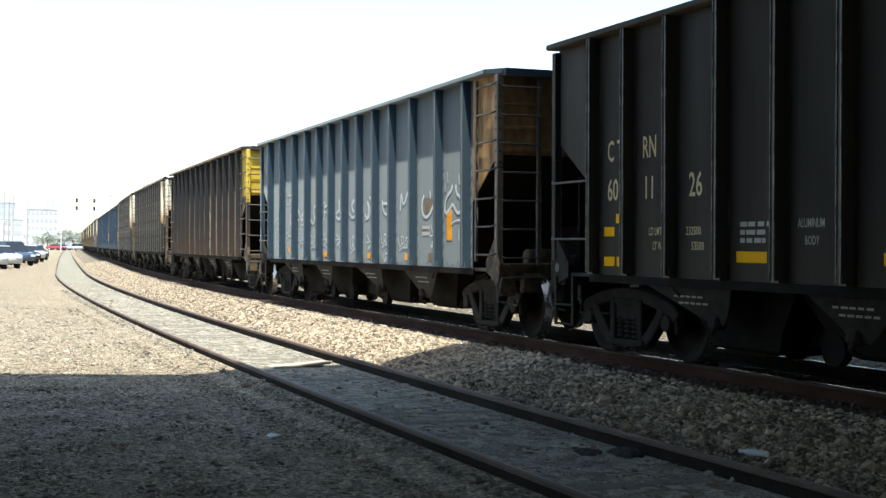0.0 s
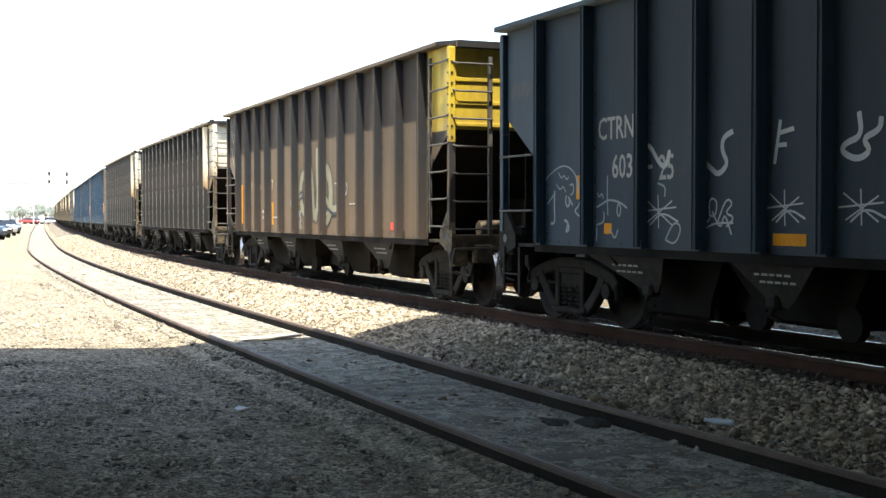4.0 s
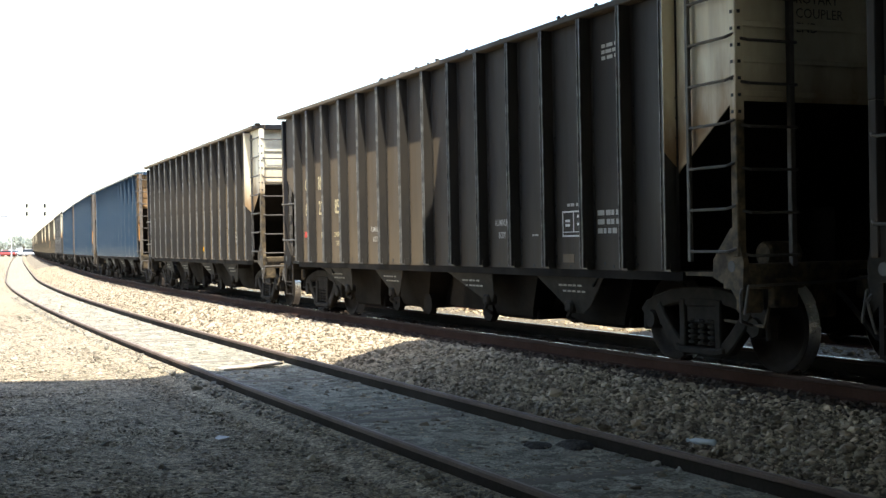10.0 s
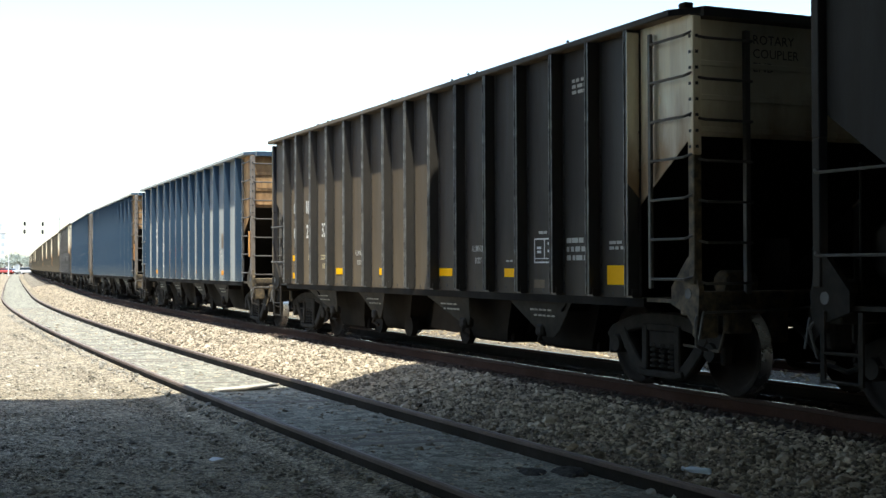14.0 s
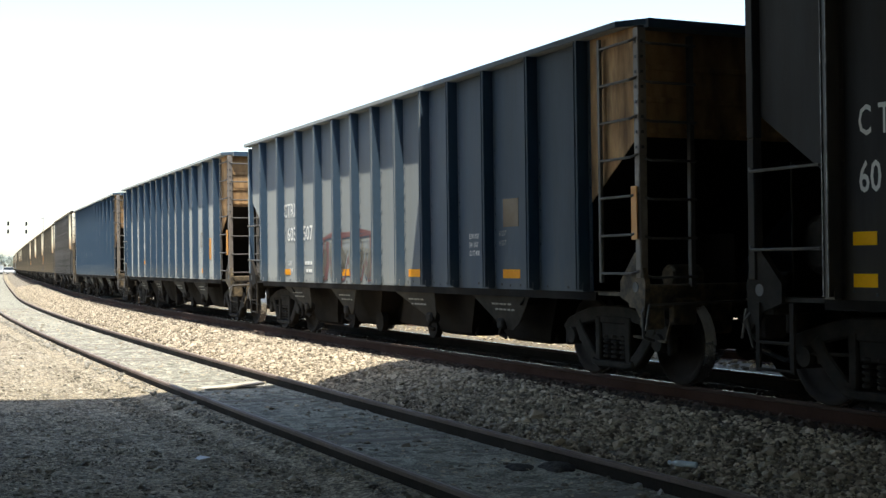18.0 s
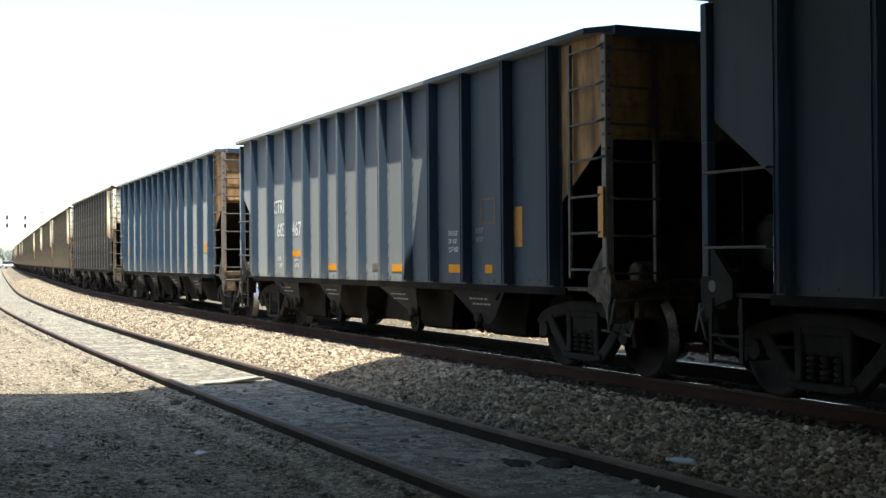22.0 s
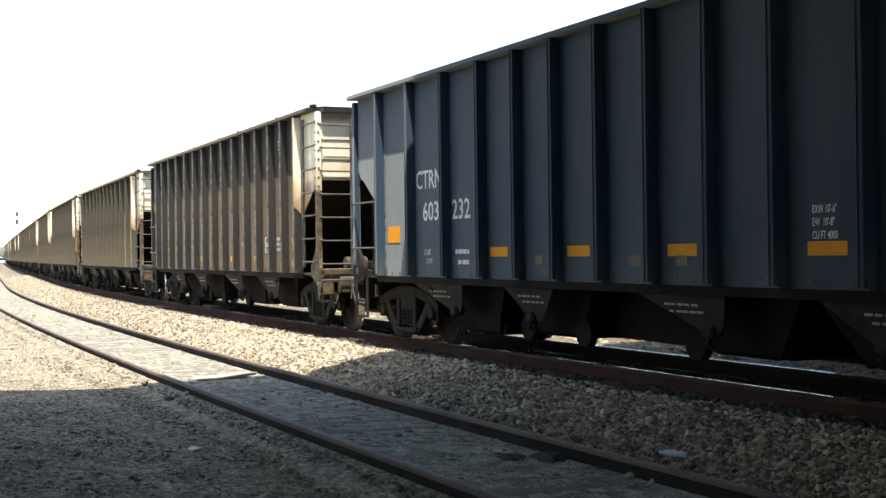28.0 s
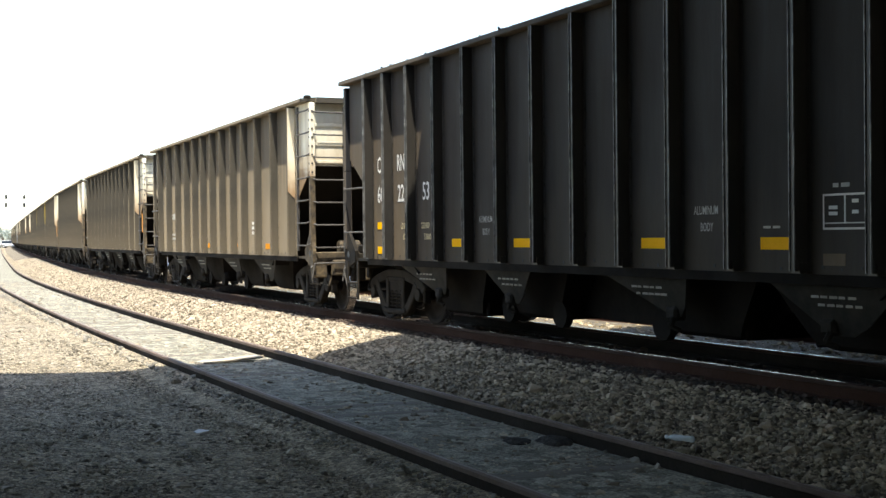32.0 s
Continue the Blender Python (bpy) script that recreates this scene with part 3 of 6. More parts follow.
def bars(name, u0, u1, z0, z1, rows, mat, car, seed=0):
    """Small stencilled lines that cannot be read: plain bars."""
    rnd = random.Random(seed)
    bm = bmesh.new()
    h = (z1 - z0) / rows
    for r in range(rows):
        a = u0
        while a < u1 - 0.03:
            w = rnd.uniform(0.05, 0.14)
            b = min(u1, a + w)
            box(bm, -SKIN - 0.0045, -SKIN + 0.003, HALF - b, HALF - a, z0 + r * h + h * 0.2, z0 + (r + 1) * h - h * 0.22)
            a = b + rnd.uniform(0.015, 0.05)
    return tagged(part(name, bm, mat, car), kind="stuff")


def stroke(bm, pts, w, out):
    """A flat sprayed ribbon through (u, z) points."""
    out -= 0.0125
    q = [Vector(p) for p in pts]
    left, right = [], []
    for i, p in enumerate(q):
        d = (q[min(i + 1, len(q) - 1)] - q[max(i - 1, 0)]).normalized()
        n = Vector((-d.y, d.x)) * w / 2 * (0.75 if i in (0, len(q) - 1) else 1.0)
        for side, c in ((left, p + n), (right, p - n)):
            side.append(bm.verts.new((-SKIN - out, HALF - c.x, c.y)))
    for i in range(len(q) - 1):
        bm.faces.new((left[i], left[i + 1], right[i + 1], right[i]))


GLYPHS = {}      # strokes of sprayed signs, each in a unit box
GLYPHS["star"] = (((0.15, 0.9), (0.85, 0.1)), ((0.85, 0.8), (0.2, 0.15)), ((0.5, 1), (0.52, 0)), ((0.05, 0.5), (0.95, 0.62)), ((0.3, 0.1), (0.6, 0.5), (1, 0.2)))
GLYPHS["snarl"] = (((0, 0.9), (0.1, 0.3), (0.3, 0.35), (0.25, 0.95), (0.5, 0.9), (0.45, 0.45), (0.25, 0.5)), ((0.5, 0.3), (0.75, 0.95), (0.95, 0.8), (0.7, 0.55), (1, 0.45), (0.75, 0.2)), ((0.35, 0.6), (0.6, 0.1), (0.7, 0.6), (0.9, 0)), ((0.1, 0.1), (0.4, 0.3), (0.95, 0.3)))
GLYPHS["arch"] = (((0, 0.4), (0.2, 0.85), (0.5, 1), (0.8, 0.85), (1, 0.4)),)
GLYPHS["bar"] = (((0.5, 1), (0.5, 0)),)


def spray(bm, glyph, u0, u1, z0, z1, width, out):
    """One sprayed sign stretched into a box, its corners rounded."""
    for line in GLYPHS[glyph]:
        q = [Vector((u0 + (u1 - u0) * a, z0 + (z1 - z0) * b)) for a, b in line]
        for _ in range(2):
            if len(q) > 2:
                r = [q[0]]
                for a, b in zip(q, q[1:]):
                    r += [a.lerp(b, 0.25), a.lerp(b, 0.75)]
                q = r + [q[-1]]
        stroke(bm, q, width, out)


def curve(bm, pts, width, out):
    """A sprayed line through (u, z) points, its corners rounded."""
    q = [Vector(p) for p in pts]
    for _ in range(2):
        if len(q) > 2:
            r = [q[0]]
            for a, b in zip(q, q[1:]):
                r += [a.lerp(b, 0.25), a.lerp(b, 0.75)]
            q = r + [q[-1]]
    stroke(bm, q, width, out)


def gear(car, en, oy):
    """Brackets, brake beam, valve and chain about the end of a car, sunlit brown at the leading end."""
    m = M_SUNSTEEL if en < 0 else M_CAST
    for x0, x1, a, b, z0, z1 in ((-1.42, -1.18, 0.02, 0.16, 0.62, 0.86), (-1.1, -0.82, -0.04, 0.1, 0.66, 0.94), (-0.62, -0.4, -0.08, 0.14, 0.56, 0.9), (0.42, 0.7, -0.05, 0.12, 0.6, 0.92), (-1.3, -1.05, 0.1, 0.3, 1.08, 1.22), (-0.9, -0.45, 0.04, 0.26, 1.08, 1.34)):
        if en < 0 and z0 > 1:
            continue
        bm = bmesh.new()
        y0, y1 = oy - en * b, oy - en * a
        soft_box(bm, x0, x1, min(y0, y1), max(y0, y1), z0, z1, 0.025)
        part("bracket", bm, m, car)
    bm = bmesh.new()
    turned(bm, [(-0.2, 0.02), (-0.2, 0.11), (-0.17, 0.13), (0.17, 0.13), (0.2, 0.11), (0.2, 0.02)], 14)
    bmesh.ops.translate(bm, verts=bm.verts, vec=(-0.6, en * 6.75, 1.16))
    part("brake_cylinder", bm, m, car)
    # panel and drum added unseen to keep bright sky out of the gap
    if en > 0:
        bm = bmesh.new()
        soft_box(bm, -1.3, -0.25, 6.9, 6.93, 1.05, 2.2, 0.01)
        part("gap_panel", bm, M_CAST, car)
        bm = bmesh.new()
        turned(bm, [(-0.46, 0.02), (-0.46, 0.2), (-0.4, 0.27), (0.4, 0.27), (0.46, 0.2), (0.46, 0.02)], 16)
        bmesh.ops.translate(bm, verts=bm.verts, vec=(-0.72, 6.72, 1.46))
        part("gap_drum", bm, M_CAST, car)
    for z0, z1, y0, y1 in ((0.5, 0.9, 0.1, 0.1), (0.48, 0.52, 0.1, 1.3)):
        bm = bmesh.new()
        rod(bm, (-1.12, oy - en * y0, z0), (-1.0, oy - en * y1, z1), 0.018)
        part("brake_rod", bm, m, car)
    bm = bmesh.new()
    bent(bm, [(-1.35, oy - en * 0.05, 1.0), (-1.5, oy + en * 0.03, 0.8), (-1.46, oy - en * 0.02, 0.55), (-1.3, oy - en * 0.06, 0.5)], 0.016)
    part("grab_iron", bm, M_STEELBAR, car)


# outlines of the four gusset plates over the hoppers: metres from the trailing tip, height; the lowest point comes last
PLATES = (((2.15, 0.905), (3.72, 0.905), (3.56, 0.64), (3.45, 0.53), (3.3, 0.5)),
          ((4.88, 0.905), (6.08, 0.905), (5.72, 0.58), (5.58, 0.49), (5.4, 0.49)),
          ((7.78, 0.905), (9.22, 0.905), (9.08, 0.62), (8.98, 0.52), (8.86, 0.5)),
          ((10.45, 0.905), (12.02, 0.905), (11.55, 0.56), (11.35, 0.47), (11.1, 0.47)))


def hopper_car(name_label, body, end, posts, group="coal hopper cars of the train", sunlit_gear=False, full=True, bolts=True, top=TOP):
    """One coal hopper car with its origin on the rail heads at the middle of its length; +y is its trailing end."""
    car = empty("hopper_car", name_label, "railway car", group)
    ye = HALF - 1.03
    for sg, nm in ((1, "side_sheet"), (-1, "side_sheet")):
        bm = bmesh.new()
        prism(bm, [(-ye, BOTTOM), (ye, BOTTOM), (ye, top - 0.06), (-ye, top - 0.06)], "x", -SKIN * sg, -(SKIN - 0.012) * sg)
        # stiffening flange along the bottom
        part(nm, bm, body, car)
        for en in (-1, 1):
            bm = bmesh.new()
            prism(bm, [(en * ye, 1.98), (en * (HALF - 0.13), 2.61), (en * (HALF - 0.13), top - 0.06), (en * ye, top - 0.06)], "x", -SKIN * sg, -(SKIN - 0.012) * sg)
            if en < 0 and end is M_YELLOW:
                bm.free()
                bm = bmesh.new()
                prism(bm, [(-ye, 1.98), (-HALF + 0.13, 2.61), (-ye, 2.61)], "x", -SKIN * sg, -(SKIN - 0.012) * sg)
                part("corner_sheet", bm, body, car)
                bm = bmesh.new()
                box(bm, min(-SKIN * sg, -(SKIN - 0.012) * sg), max(-SKIN * sg, -(SKIN - 0.012) * sg), -HALF + 0.13, -ye, 2.61, top - 0.06)
            part("corner_sheet", bm, end if en < 0 else body, car)
        bm = bmesh.new()
        box(bm, -(SKIN + REACH + 0.012) * sg, -(SKIN - 0.05) * sg, -HALF + 0.28, HALF, top - 0.07, top) if sg > 0 else box(bm, -(SKIN + REACH + 0.012) * sg, -(SKIN - 0.05) * sg, -HALF, HALF - 0.28, top - 0.07, top)
        bmesh.ops.recalc_face_normals(bm, faces=bm.faces)
        bmesh.ops.bevel(bm, geom=bm.edges[:], offset=0.012, segments=1, affect="EDGES")
        part("top_chord", bm, body, car)
        bm = bmesh.new()
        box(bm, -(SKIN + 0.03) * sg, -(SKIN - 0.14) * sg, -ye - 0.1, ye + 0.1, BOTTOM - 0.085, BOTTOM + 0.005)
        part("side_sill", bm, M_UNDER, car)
    pm = data_of("side_post", post_data(bolts, top), [M_POST, M_WORN] if body is M_BLACK else [body, body])
    for p in pm.polygons:
        if p.center.x < -SKIN - DEEP - 0.003:
            p.material_index = 1
    for u in posts:
        y = HALF - u
        share("side_post", pm, car, Matrix.Translation((0, y, 0)))
        share("side_post", pm, car, Matrix.Translation((0, y, 0)) @ TURN)
    if end is M_WHITE:      # the end colour runs round onto the flank of the last post
        for sx in (-1, 1):
            y0 = HALF - posts[-1] - 0.04
            bm = bmesh.new()
            foot = 2.05
            prism(bm, [(sx * (SKIN + DEEP + 0.016), foot + 0.15), (sx * (SKIN + 0.002), foot), (sx * (SKIN + 0.002), top - 0.1), (sx * (SKIN + DEEP + 0.016), top - 0.1)], "y", y0 - 0.012, y0 - 0.002)
            part("end_stripe", bm, end, car)
    for en in (-1, 1):
        y = en * (HALF - 0.16)
        c = end if en < 0 else body
        bm = bmesh.new()
        box(bm, -SKIN + 0.014, SKIN - 0.014, y - 0.006, y + 0.006, 2.62, top - 0.06)
        sheet = part("end_sheet", bm, c, car)
        for z in (2.66, 2.98, 3.32):
            bm = bmesh.new()
            soft_box(bm, -SKIN + 0.02, SKIN - 0.02, min(y + en * 0.007, y + en * 0.028), max(y + en * 0.007, y + en * 0.028), z, z + 0.06, 0.008)
            part("stiffener", bm, c, sheet)
        bm = bmesh.new()
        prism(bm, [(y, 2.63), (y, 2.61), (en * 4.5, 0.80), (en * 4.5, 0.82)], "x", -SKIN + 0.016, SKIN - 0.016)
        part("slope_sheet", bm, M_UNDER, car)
        bm = bmesh.new()
        oy = en * HALF
        box(bm, -SKIN + 0.06, SKIN - 0.06, min(y - en * 0.02, oy + en * 0.02), max(y - en * 0.02, oy + en * 0.02), top - 0.1, top - 0.004)
        for sx in (-1, 1):
            prism(bm, [(sx * (SKIN + REACH), en * (HALF - 0.29)), (sx * (SKIN - 0.1), oy + en * 0.02), (sx * (SKIN - 0.1), en * (HALF - 0.2)), (sx * (SKIN - 0.03), en * (HALF - 0.34))], "z", top - 0.068, top - 0.002)
        part("end_chord", bm, body, car)
        if en < 0 and end is M_WHITE:
            bm = bmesh.new()
            soft_box(bm, -SKIN - 0.13, -SKIN - 0.02, oy + 0.03, oy + 0.15, top - 0.02, top + 0.03, 0.012)
            part("corner_cap", bm, M_CAST, car)
        # corner posts with foot gussets
        for sx in (-1, 1):
            bm = bmesh.new()
            px = sx * (SKIN + 0.01)
            soft_box(bm, px - 0.05, px + 0.05, min(oy - en * 0.1, oy), max(oy - en * 0.1, oy), 2.42, top - 0.1, 0.01)
            part("corner_post", bm, body if en > 0 else M_CORNER if end is M_RUST else end, car)
            bm = bmesh.new()
            soft_box(bm, px - 0.048, px + 0.048, min(oy - en * 0.098, oy), max(oy - en * 0.098, oy), 1.15, 2.42, 0.01)
            part("corner_post", bm, M_CORNER if en < 0 and end is M_RUST else M_SUNSTEEL if en < 0 and end is M_WHITE else body, car)
            bm = bmesh.new()
            prism(bm, [(oy - en * 0.16, 0.86), (oy + en * 0.02, 0.66), (oy + en * 0.05, 1.1), (oy - en * 0.05, 1.42), (oy - en * 0.14, 1.42), (oy - en * 0.42, 1.12), (oy - en * 0.42, 0.95)], "x", px - 0.03, px + 0.03)
            gus = part("foot_gusset", bm, M_SUNSTEEL if en < 0 else M_CAST, car)
            if full and sx < 0:
                # raised dark disc painted for the shade inside the hole
                bm = bmesh.new()
                rod(bm, (px - 0.034, oy - en * 0.13, 1.06), (px - 0.029, oy - en * 0.13, 1.06), 0.055, 14)
                part("hole", bm, M_HOSE, gus, "dark disc standing in for a round hole")
        bm = bmesh.new()
        soft_box(bm, -SKIN - 0.02, SKIN + 0.02, min(oy - en * 0.3, oy - en * 0.02), max(oy - en * 0.3, oy - en * 0.02), 0.84, 1.08, 0.015)
        prism(bm, [(oy - en * 0.25, 1.0), (oy - en * 1.2, 1.0), (oy - en * 1.2, 0.96), (oy - en * 0.25, 0.96)], "x", -SKIN, SKIN)
        part("end_sill", bm, M_SUNSTEEL if en < 0 else M_GUSSET, car)
        # side ladder, end ladder and step
        for sx in (-1, 1):
            px = sx * (SKIN + 0.05)
            long_one = (en < 0) == (sx < 0)
            if full:
                zs = [1.2 + 0.4 * i for i in range(7)] if long_one else [1.42, 2.12]
                far_y = oy - en * (0.74 if long_one else 1.02)
                for z in zs:
                    bm = bmesh.new()
                    bent(bm, [(px - sx * 0.02, far_y, z), (px + sx * 0.05, far_y + en * 0.05, z), (px + sx * 0.05, oy - en * 0.1, z), (px, oy - en * 0.03, z + 0.03)], 0.0145)
                    part("rung", bm, M_STEELBAR, car)
                if long_one:
                    bm = bmesh.new()
                    soft_box(bm, px - 0.02, px + 0.02, min(far_y, far_y - en * 0.05), max(far_y, far_y - en * 0.05), 1.1, 3.72, 0.006)
                    part("ladder_stile", bm, M_STEELBAR, car)
                    ix = sx * (SKIN - 0.6)
                    bm = bmesh.new()
                    soft_box(bm, ix - 0.03, ix + 0.03, min(oy, oy - en * 0.06), max(oy, oy - en * 0.06), 1.05, 3.68, 0.006)
                    part("ladder_stile", bm, M_STEELBAR, car)
                    for z in [1.16 + 0.4 * i for i in range(7)]:
                        bm = bmesh.new()
                        bent(bm, [(sx * SKIN, oy + en * 0.0, z + 0.02), (sx * (SKIN - 0.05), oy + en * 0.06, z), (ix, oy + en * 0.06, z), (ix, oy, z)], 0.0145)
                        part("rung", bm, M_STEELBAR, car)
                if en < 0 and sx < 0:
                    continue
                bm = bmesh.new()
                for z in (0.36, 0.6):
                    rod(bm, (px, oy - en * 0.12, z), (px, oy - en * 0.56, z), 0.016)
                for yy in (0.12, 0.56):
                    box(bm, px - 0.012, px + 0.012, oy - en * yy - 0.025, oy - en * yy + 0.025, 0.34, 0.95)
                part("step", bm, M_CAST, car)
        # added web on the centre line that blocks the view under the slope sheet
        bm = bmesh.new()
        prism(bm, [(en * 4.7, 0.9), (en * 6.9, 0.9), (en * 6.9, 1.62), (en * 5.8, 1.62)], "x", -0.02, 0.02)
        part("sight_block_web", bm, M_UNDER, car)
        if full:
            gear(car, en, oy)
        # coupler, hose, pin lifter
        bm = bmesh.new()
        soft_box(bm, -0.12, 0.12, min(en * 7.0, en * 7.75), max(en * 7.0, en * 7.75), 0.72, 0.94, 0.03)
        prism(bm, [(-0.17, en * 7.72), (0.17, en * 7.72), (0.19, en * 7.95), (0.06, en * 8.09), (-0.02, en * 8.0), (-0.08, en * 8.13), (-0.2, en * 8.05)], "z", 0.68, 0.98)
        part("coupler", bm, M_SUNSTEEL, car)
        if full:
            bm = bmesh.new()
            bent(bm, [(0.35 * en, en * 7.3, 0.8), (0.36 * en, en * 7.5, 0.66), (0.3 * en, en * 7.75, 0.38), (0.2 * en, en * 7.95, 0.3), (0.1 * en, en * 8.07, 0.36)], 0.026, 8)
            part("brake_hose", bm, M_HOSE, car)
            bm = bmesh.new()
            bent(bm, [(-1.5, en * 7.36, 0.62), (-1.45, en * 7.36, 0.88), (-0.3, en * 7.38, 0.9), (-0.12, en * 7.8, 0.98)], 0.014)
            part("uncoupling_lever", bm, M_STEELBAR, car)
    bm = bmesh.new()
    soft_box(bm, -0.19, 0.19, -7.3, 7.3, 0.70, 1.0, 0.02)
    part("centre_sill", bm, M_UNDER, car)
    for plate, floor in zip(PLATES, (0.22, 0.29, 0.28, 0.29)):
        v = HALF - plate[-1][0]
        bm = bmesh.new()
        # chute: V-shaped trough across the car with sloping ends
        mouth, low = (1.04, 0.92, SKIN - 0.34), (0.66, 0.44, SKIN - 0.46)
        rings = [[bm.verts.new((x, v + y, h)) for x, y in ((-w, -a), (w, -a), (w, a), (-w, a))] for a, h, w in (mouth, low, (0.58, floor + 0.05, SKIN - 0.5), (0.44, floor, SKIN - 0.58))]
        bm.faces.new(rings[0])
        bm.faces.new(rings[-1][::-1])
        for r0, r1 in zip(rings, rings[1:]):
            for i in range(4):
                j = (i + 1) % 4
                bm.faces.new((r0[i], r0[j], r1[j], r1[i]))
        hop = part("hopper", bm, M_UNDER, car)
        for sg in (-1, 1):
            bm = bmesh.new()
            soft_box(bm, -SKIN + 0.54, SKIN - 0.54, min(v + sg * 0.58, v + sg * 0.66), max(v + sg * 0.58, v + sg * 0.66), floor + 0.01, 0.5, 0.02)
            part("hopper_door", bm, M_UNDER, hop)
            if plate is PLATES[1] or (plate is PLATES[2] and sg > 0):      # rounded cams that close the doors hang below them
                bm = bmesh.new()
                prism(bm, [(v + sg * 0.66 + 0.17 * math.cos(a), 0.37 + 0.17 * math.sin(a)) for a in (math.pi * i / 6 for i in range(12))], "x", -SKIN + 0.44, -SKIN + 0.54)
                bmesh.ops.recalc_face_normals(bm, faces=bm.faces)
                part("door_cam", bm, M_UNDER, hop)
        for sx in (-1, 1):
            bm = bmesh.new()
            q = [(HALF - u, z) for u, z in plate]
            f0 = [bm.verts.new((sx * (SKIN - 0.018 - (0.905 - z) * 0.3), y, z)) for y, z in q]
            f1 = [bm.verts.new((sx * (SKIN - 0.03 - (0.905 - z) * 0.3), y, z)) for y, z in q]
            bm.faces.new(f0)
            bm.faces.new(f1[::-1])
            for i in range(len(q)):
                j = (i + 1) % len(q)
                bm.faces.new((f0[i], f0[j], f1[j], f1[i]))
            part("hopper_plate", bm, M_GUSSET, hop)
            if full and sx < 0:
                mid = HALF - (plate[0][0] + plate[1][0]) / 2
                bm = bmesh.new()
                rnd = random.Random(int(v * 10))
                for r in range(2):
                    for i in range(5):
                        y = mid + 0.28 - i * 0.11 - r * 0.06
                        z = 0.79 - r * 0.07
                        xx = -(SKIN - 0.018 - (0.905 - z) * 0.3) - 0.004
                        box(bm, xx - 0.003, xx, y - rnd.uniform(0.07, 0.1), y, z, z + 0.028)
                tagged(part("stencil_bar", bm, M_DIM, hop), kind="stuff")
        if full:
            bm = bmesh.new()
            bent(bm, [(-1.30, v + 0.10, 0.6), (-1.34, v - 0.04, 0.5), (-1.34, v + 0.02, 0.42), (-1.28, v - 0.06, 0.37)], 0.03, 6)
            part("door_latch", bm, M_CAST, hop)
            bm = bmesh.new()
            soft_box(bm, -1.36, -1.2, v - 0.09, v + 0.09, 0.47, 0.62, 0.03)
            part("latch_bracket", bm, M_CAST, hop)
    outlets = [HALF - plate[-1][0] for plate in PLATES]
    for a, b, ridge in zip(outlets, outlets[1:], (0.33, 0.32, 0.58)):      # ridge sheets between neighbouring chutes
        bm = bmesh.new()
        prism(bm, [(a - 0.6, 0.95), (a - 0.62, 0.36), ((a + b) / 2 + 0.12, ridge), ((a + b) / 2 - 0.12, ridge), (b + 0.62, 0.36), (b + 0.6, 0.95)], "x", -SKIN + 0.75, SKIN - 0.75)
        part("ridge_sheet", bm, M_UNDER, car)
    for v in (-TRUCK, TRUCK):
        truck(car, v, sunlit_gear)
    return car


CARS = {}


# ---- the train: one car after another ----
WIDE = (1.14, 2.28, 3.42, 4.48, 5.42, 6.31, 7.24, 8.17, 9.13, 10.05, 11.11, 12.28, 13.42)
CLOSE = (1.07, 1.85, 2.72, 3.64, 4.57, 5.49, 6.41, 7.32, 8.22, 9.13, 10.04, 10.93, 11.82, 12.65, 13.45)
SLATE = (1.32, 2.29, 3.21, 4.12, 5.25, 6.34, 7.3, 8.28, 9.44, 10.52, 11.46, 12.48, 13.48)
KINDS = {
    "black": (M_BLACK, CLOSE, "black"), "brown": (M_BROWN, WIDE, "dusty brown"), "grey": (M_GREY, WIDE, "blue-grey"), "deep": (M_DEEP, WIDE, "dark blue"),
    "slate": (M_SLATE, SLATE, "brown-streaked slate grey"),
}
ENDS = {"rust": (M_RUST, "rusty orange end"), "white": (M_WHITE, "rust-stained white end"), "yellow": (M_YELLOW, "yellow end"), "black": (M_BLACK, "black end")}
TRAIN = ["black rust", "deep rust", "slate yellow", "black white", "black white", "grey rust", "grey rust", "grey rust", "black white", "brown white", "brown white", "brown white",
         "brown white", "brown yellow", "brown yellow", "brown white", "brown white", "brown yellow", "brown white", "black white", "brown white", "brown yellow", "brown white", "brown yellow", "brown white", "brown white",
         "black white", "brown yellow", "brown white", "brown white", "brown white"]
LIFT = {"black": 0.05, "slate": 0.07}      # some bodies stand a little higher
MASTERS = {}
for k, kind in enumerate(TRAIN):
    b, e = kind.split()
    label = f"{KINDS[b][2]} ribbed coal hopper car with {ENDS[e][1]}"
    if k < 11:
        CARS[k] = hopper_car(label, KINDS[b][0], ENDS[e][0], KINDS[b][1], full=True, top=TOP + LIFT.get(b, 0.0))
    elif kind in MASTERS:
        CARS[k] = copy_thing(MASTERS[kind], Matrix())
    else:
        CARS[k] = MASTERS[kind] = hopper_car(label, KINDS[b][0], ENDS[e][0], KINDS[b][1], full=False, top=TOP + LIFT.get(b, 0.0))


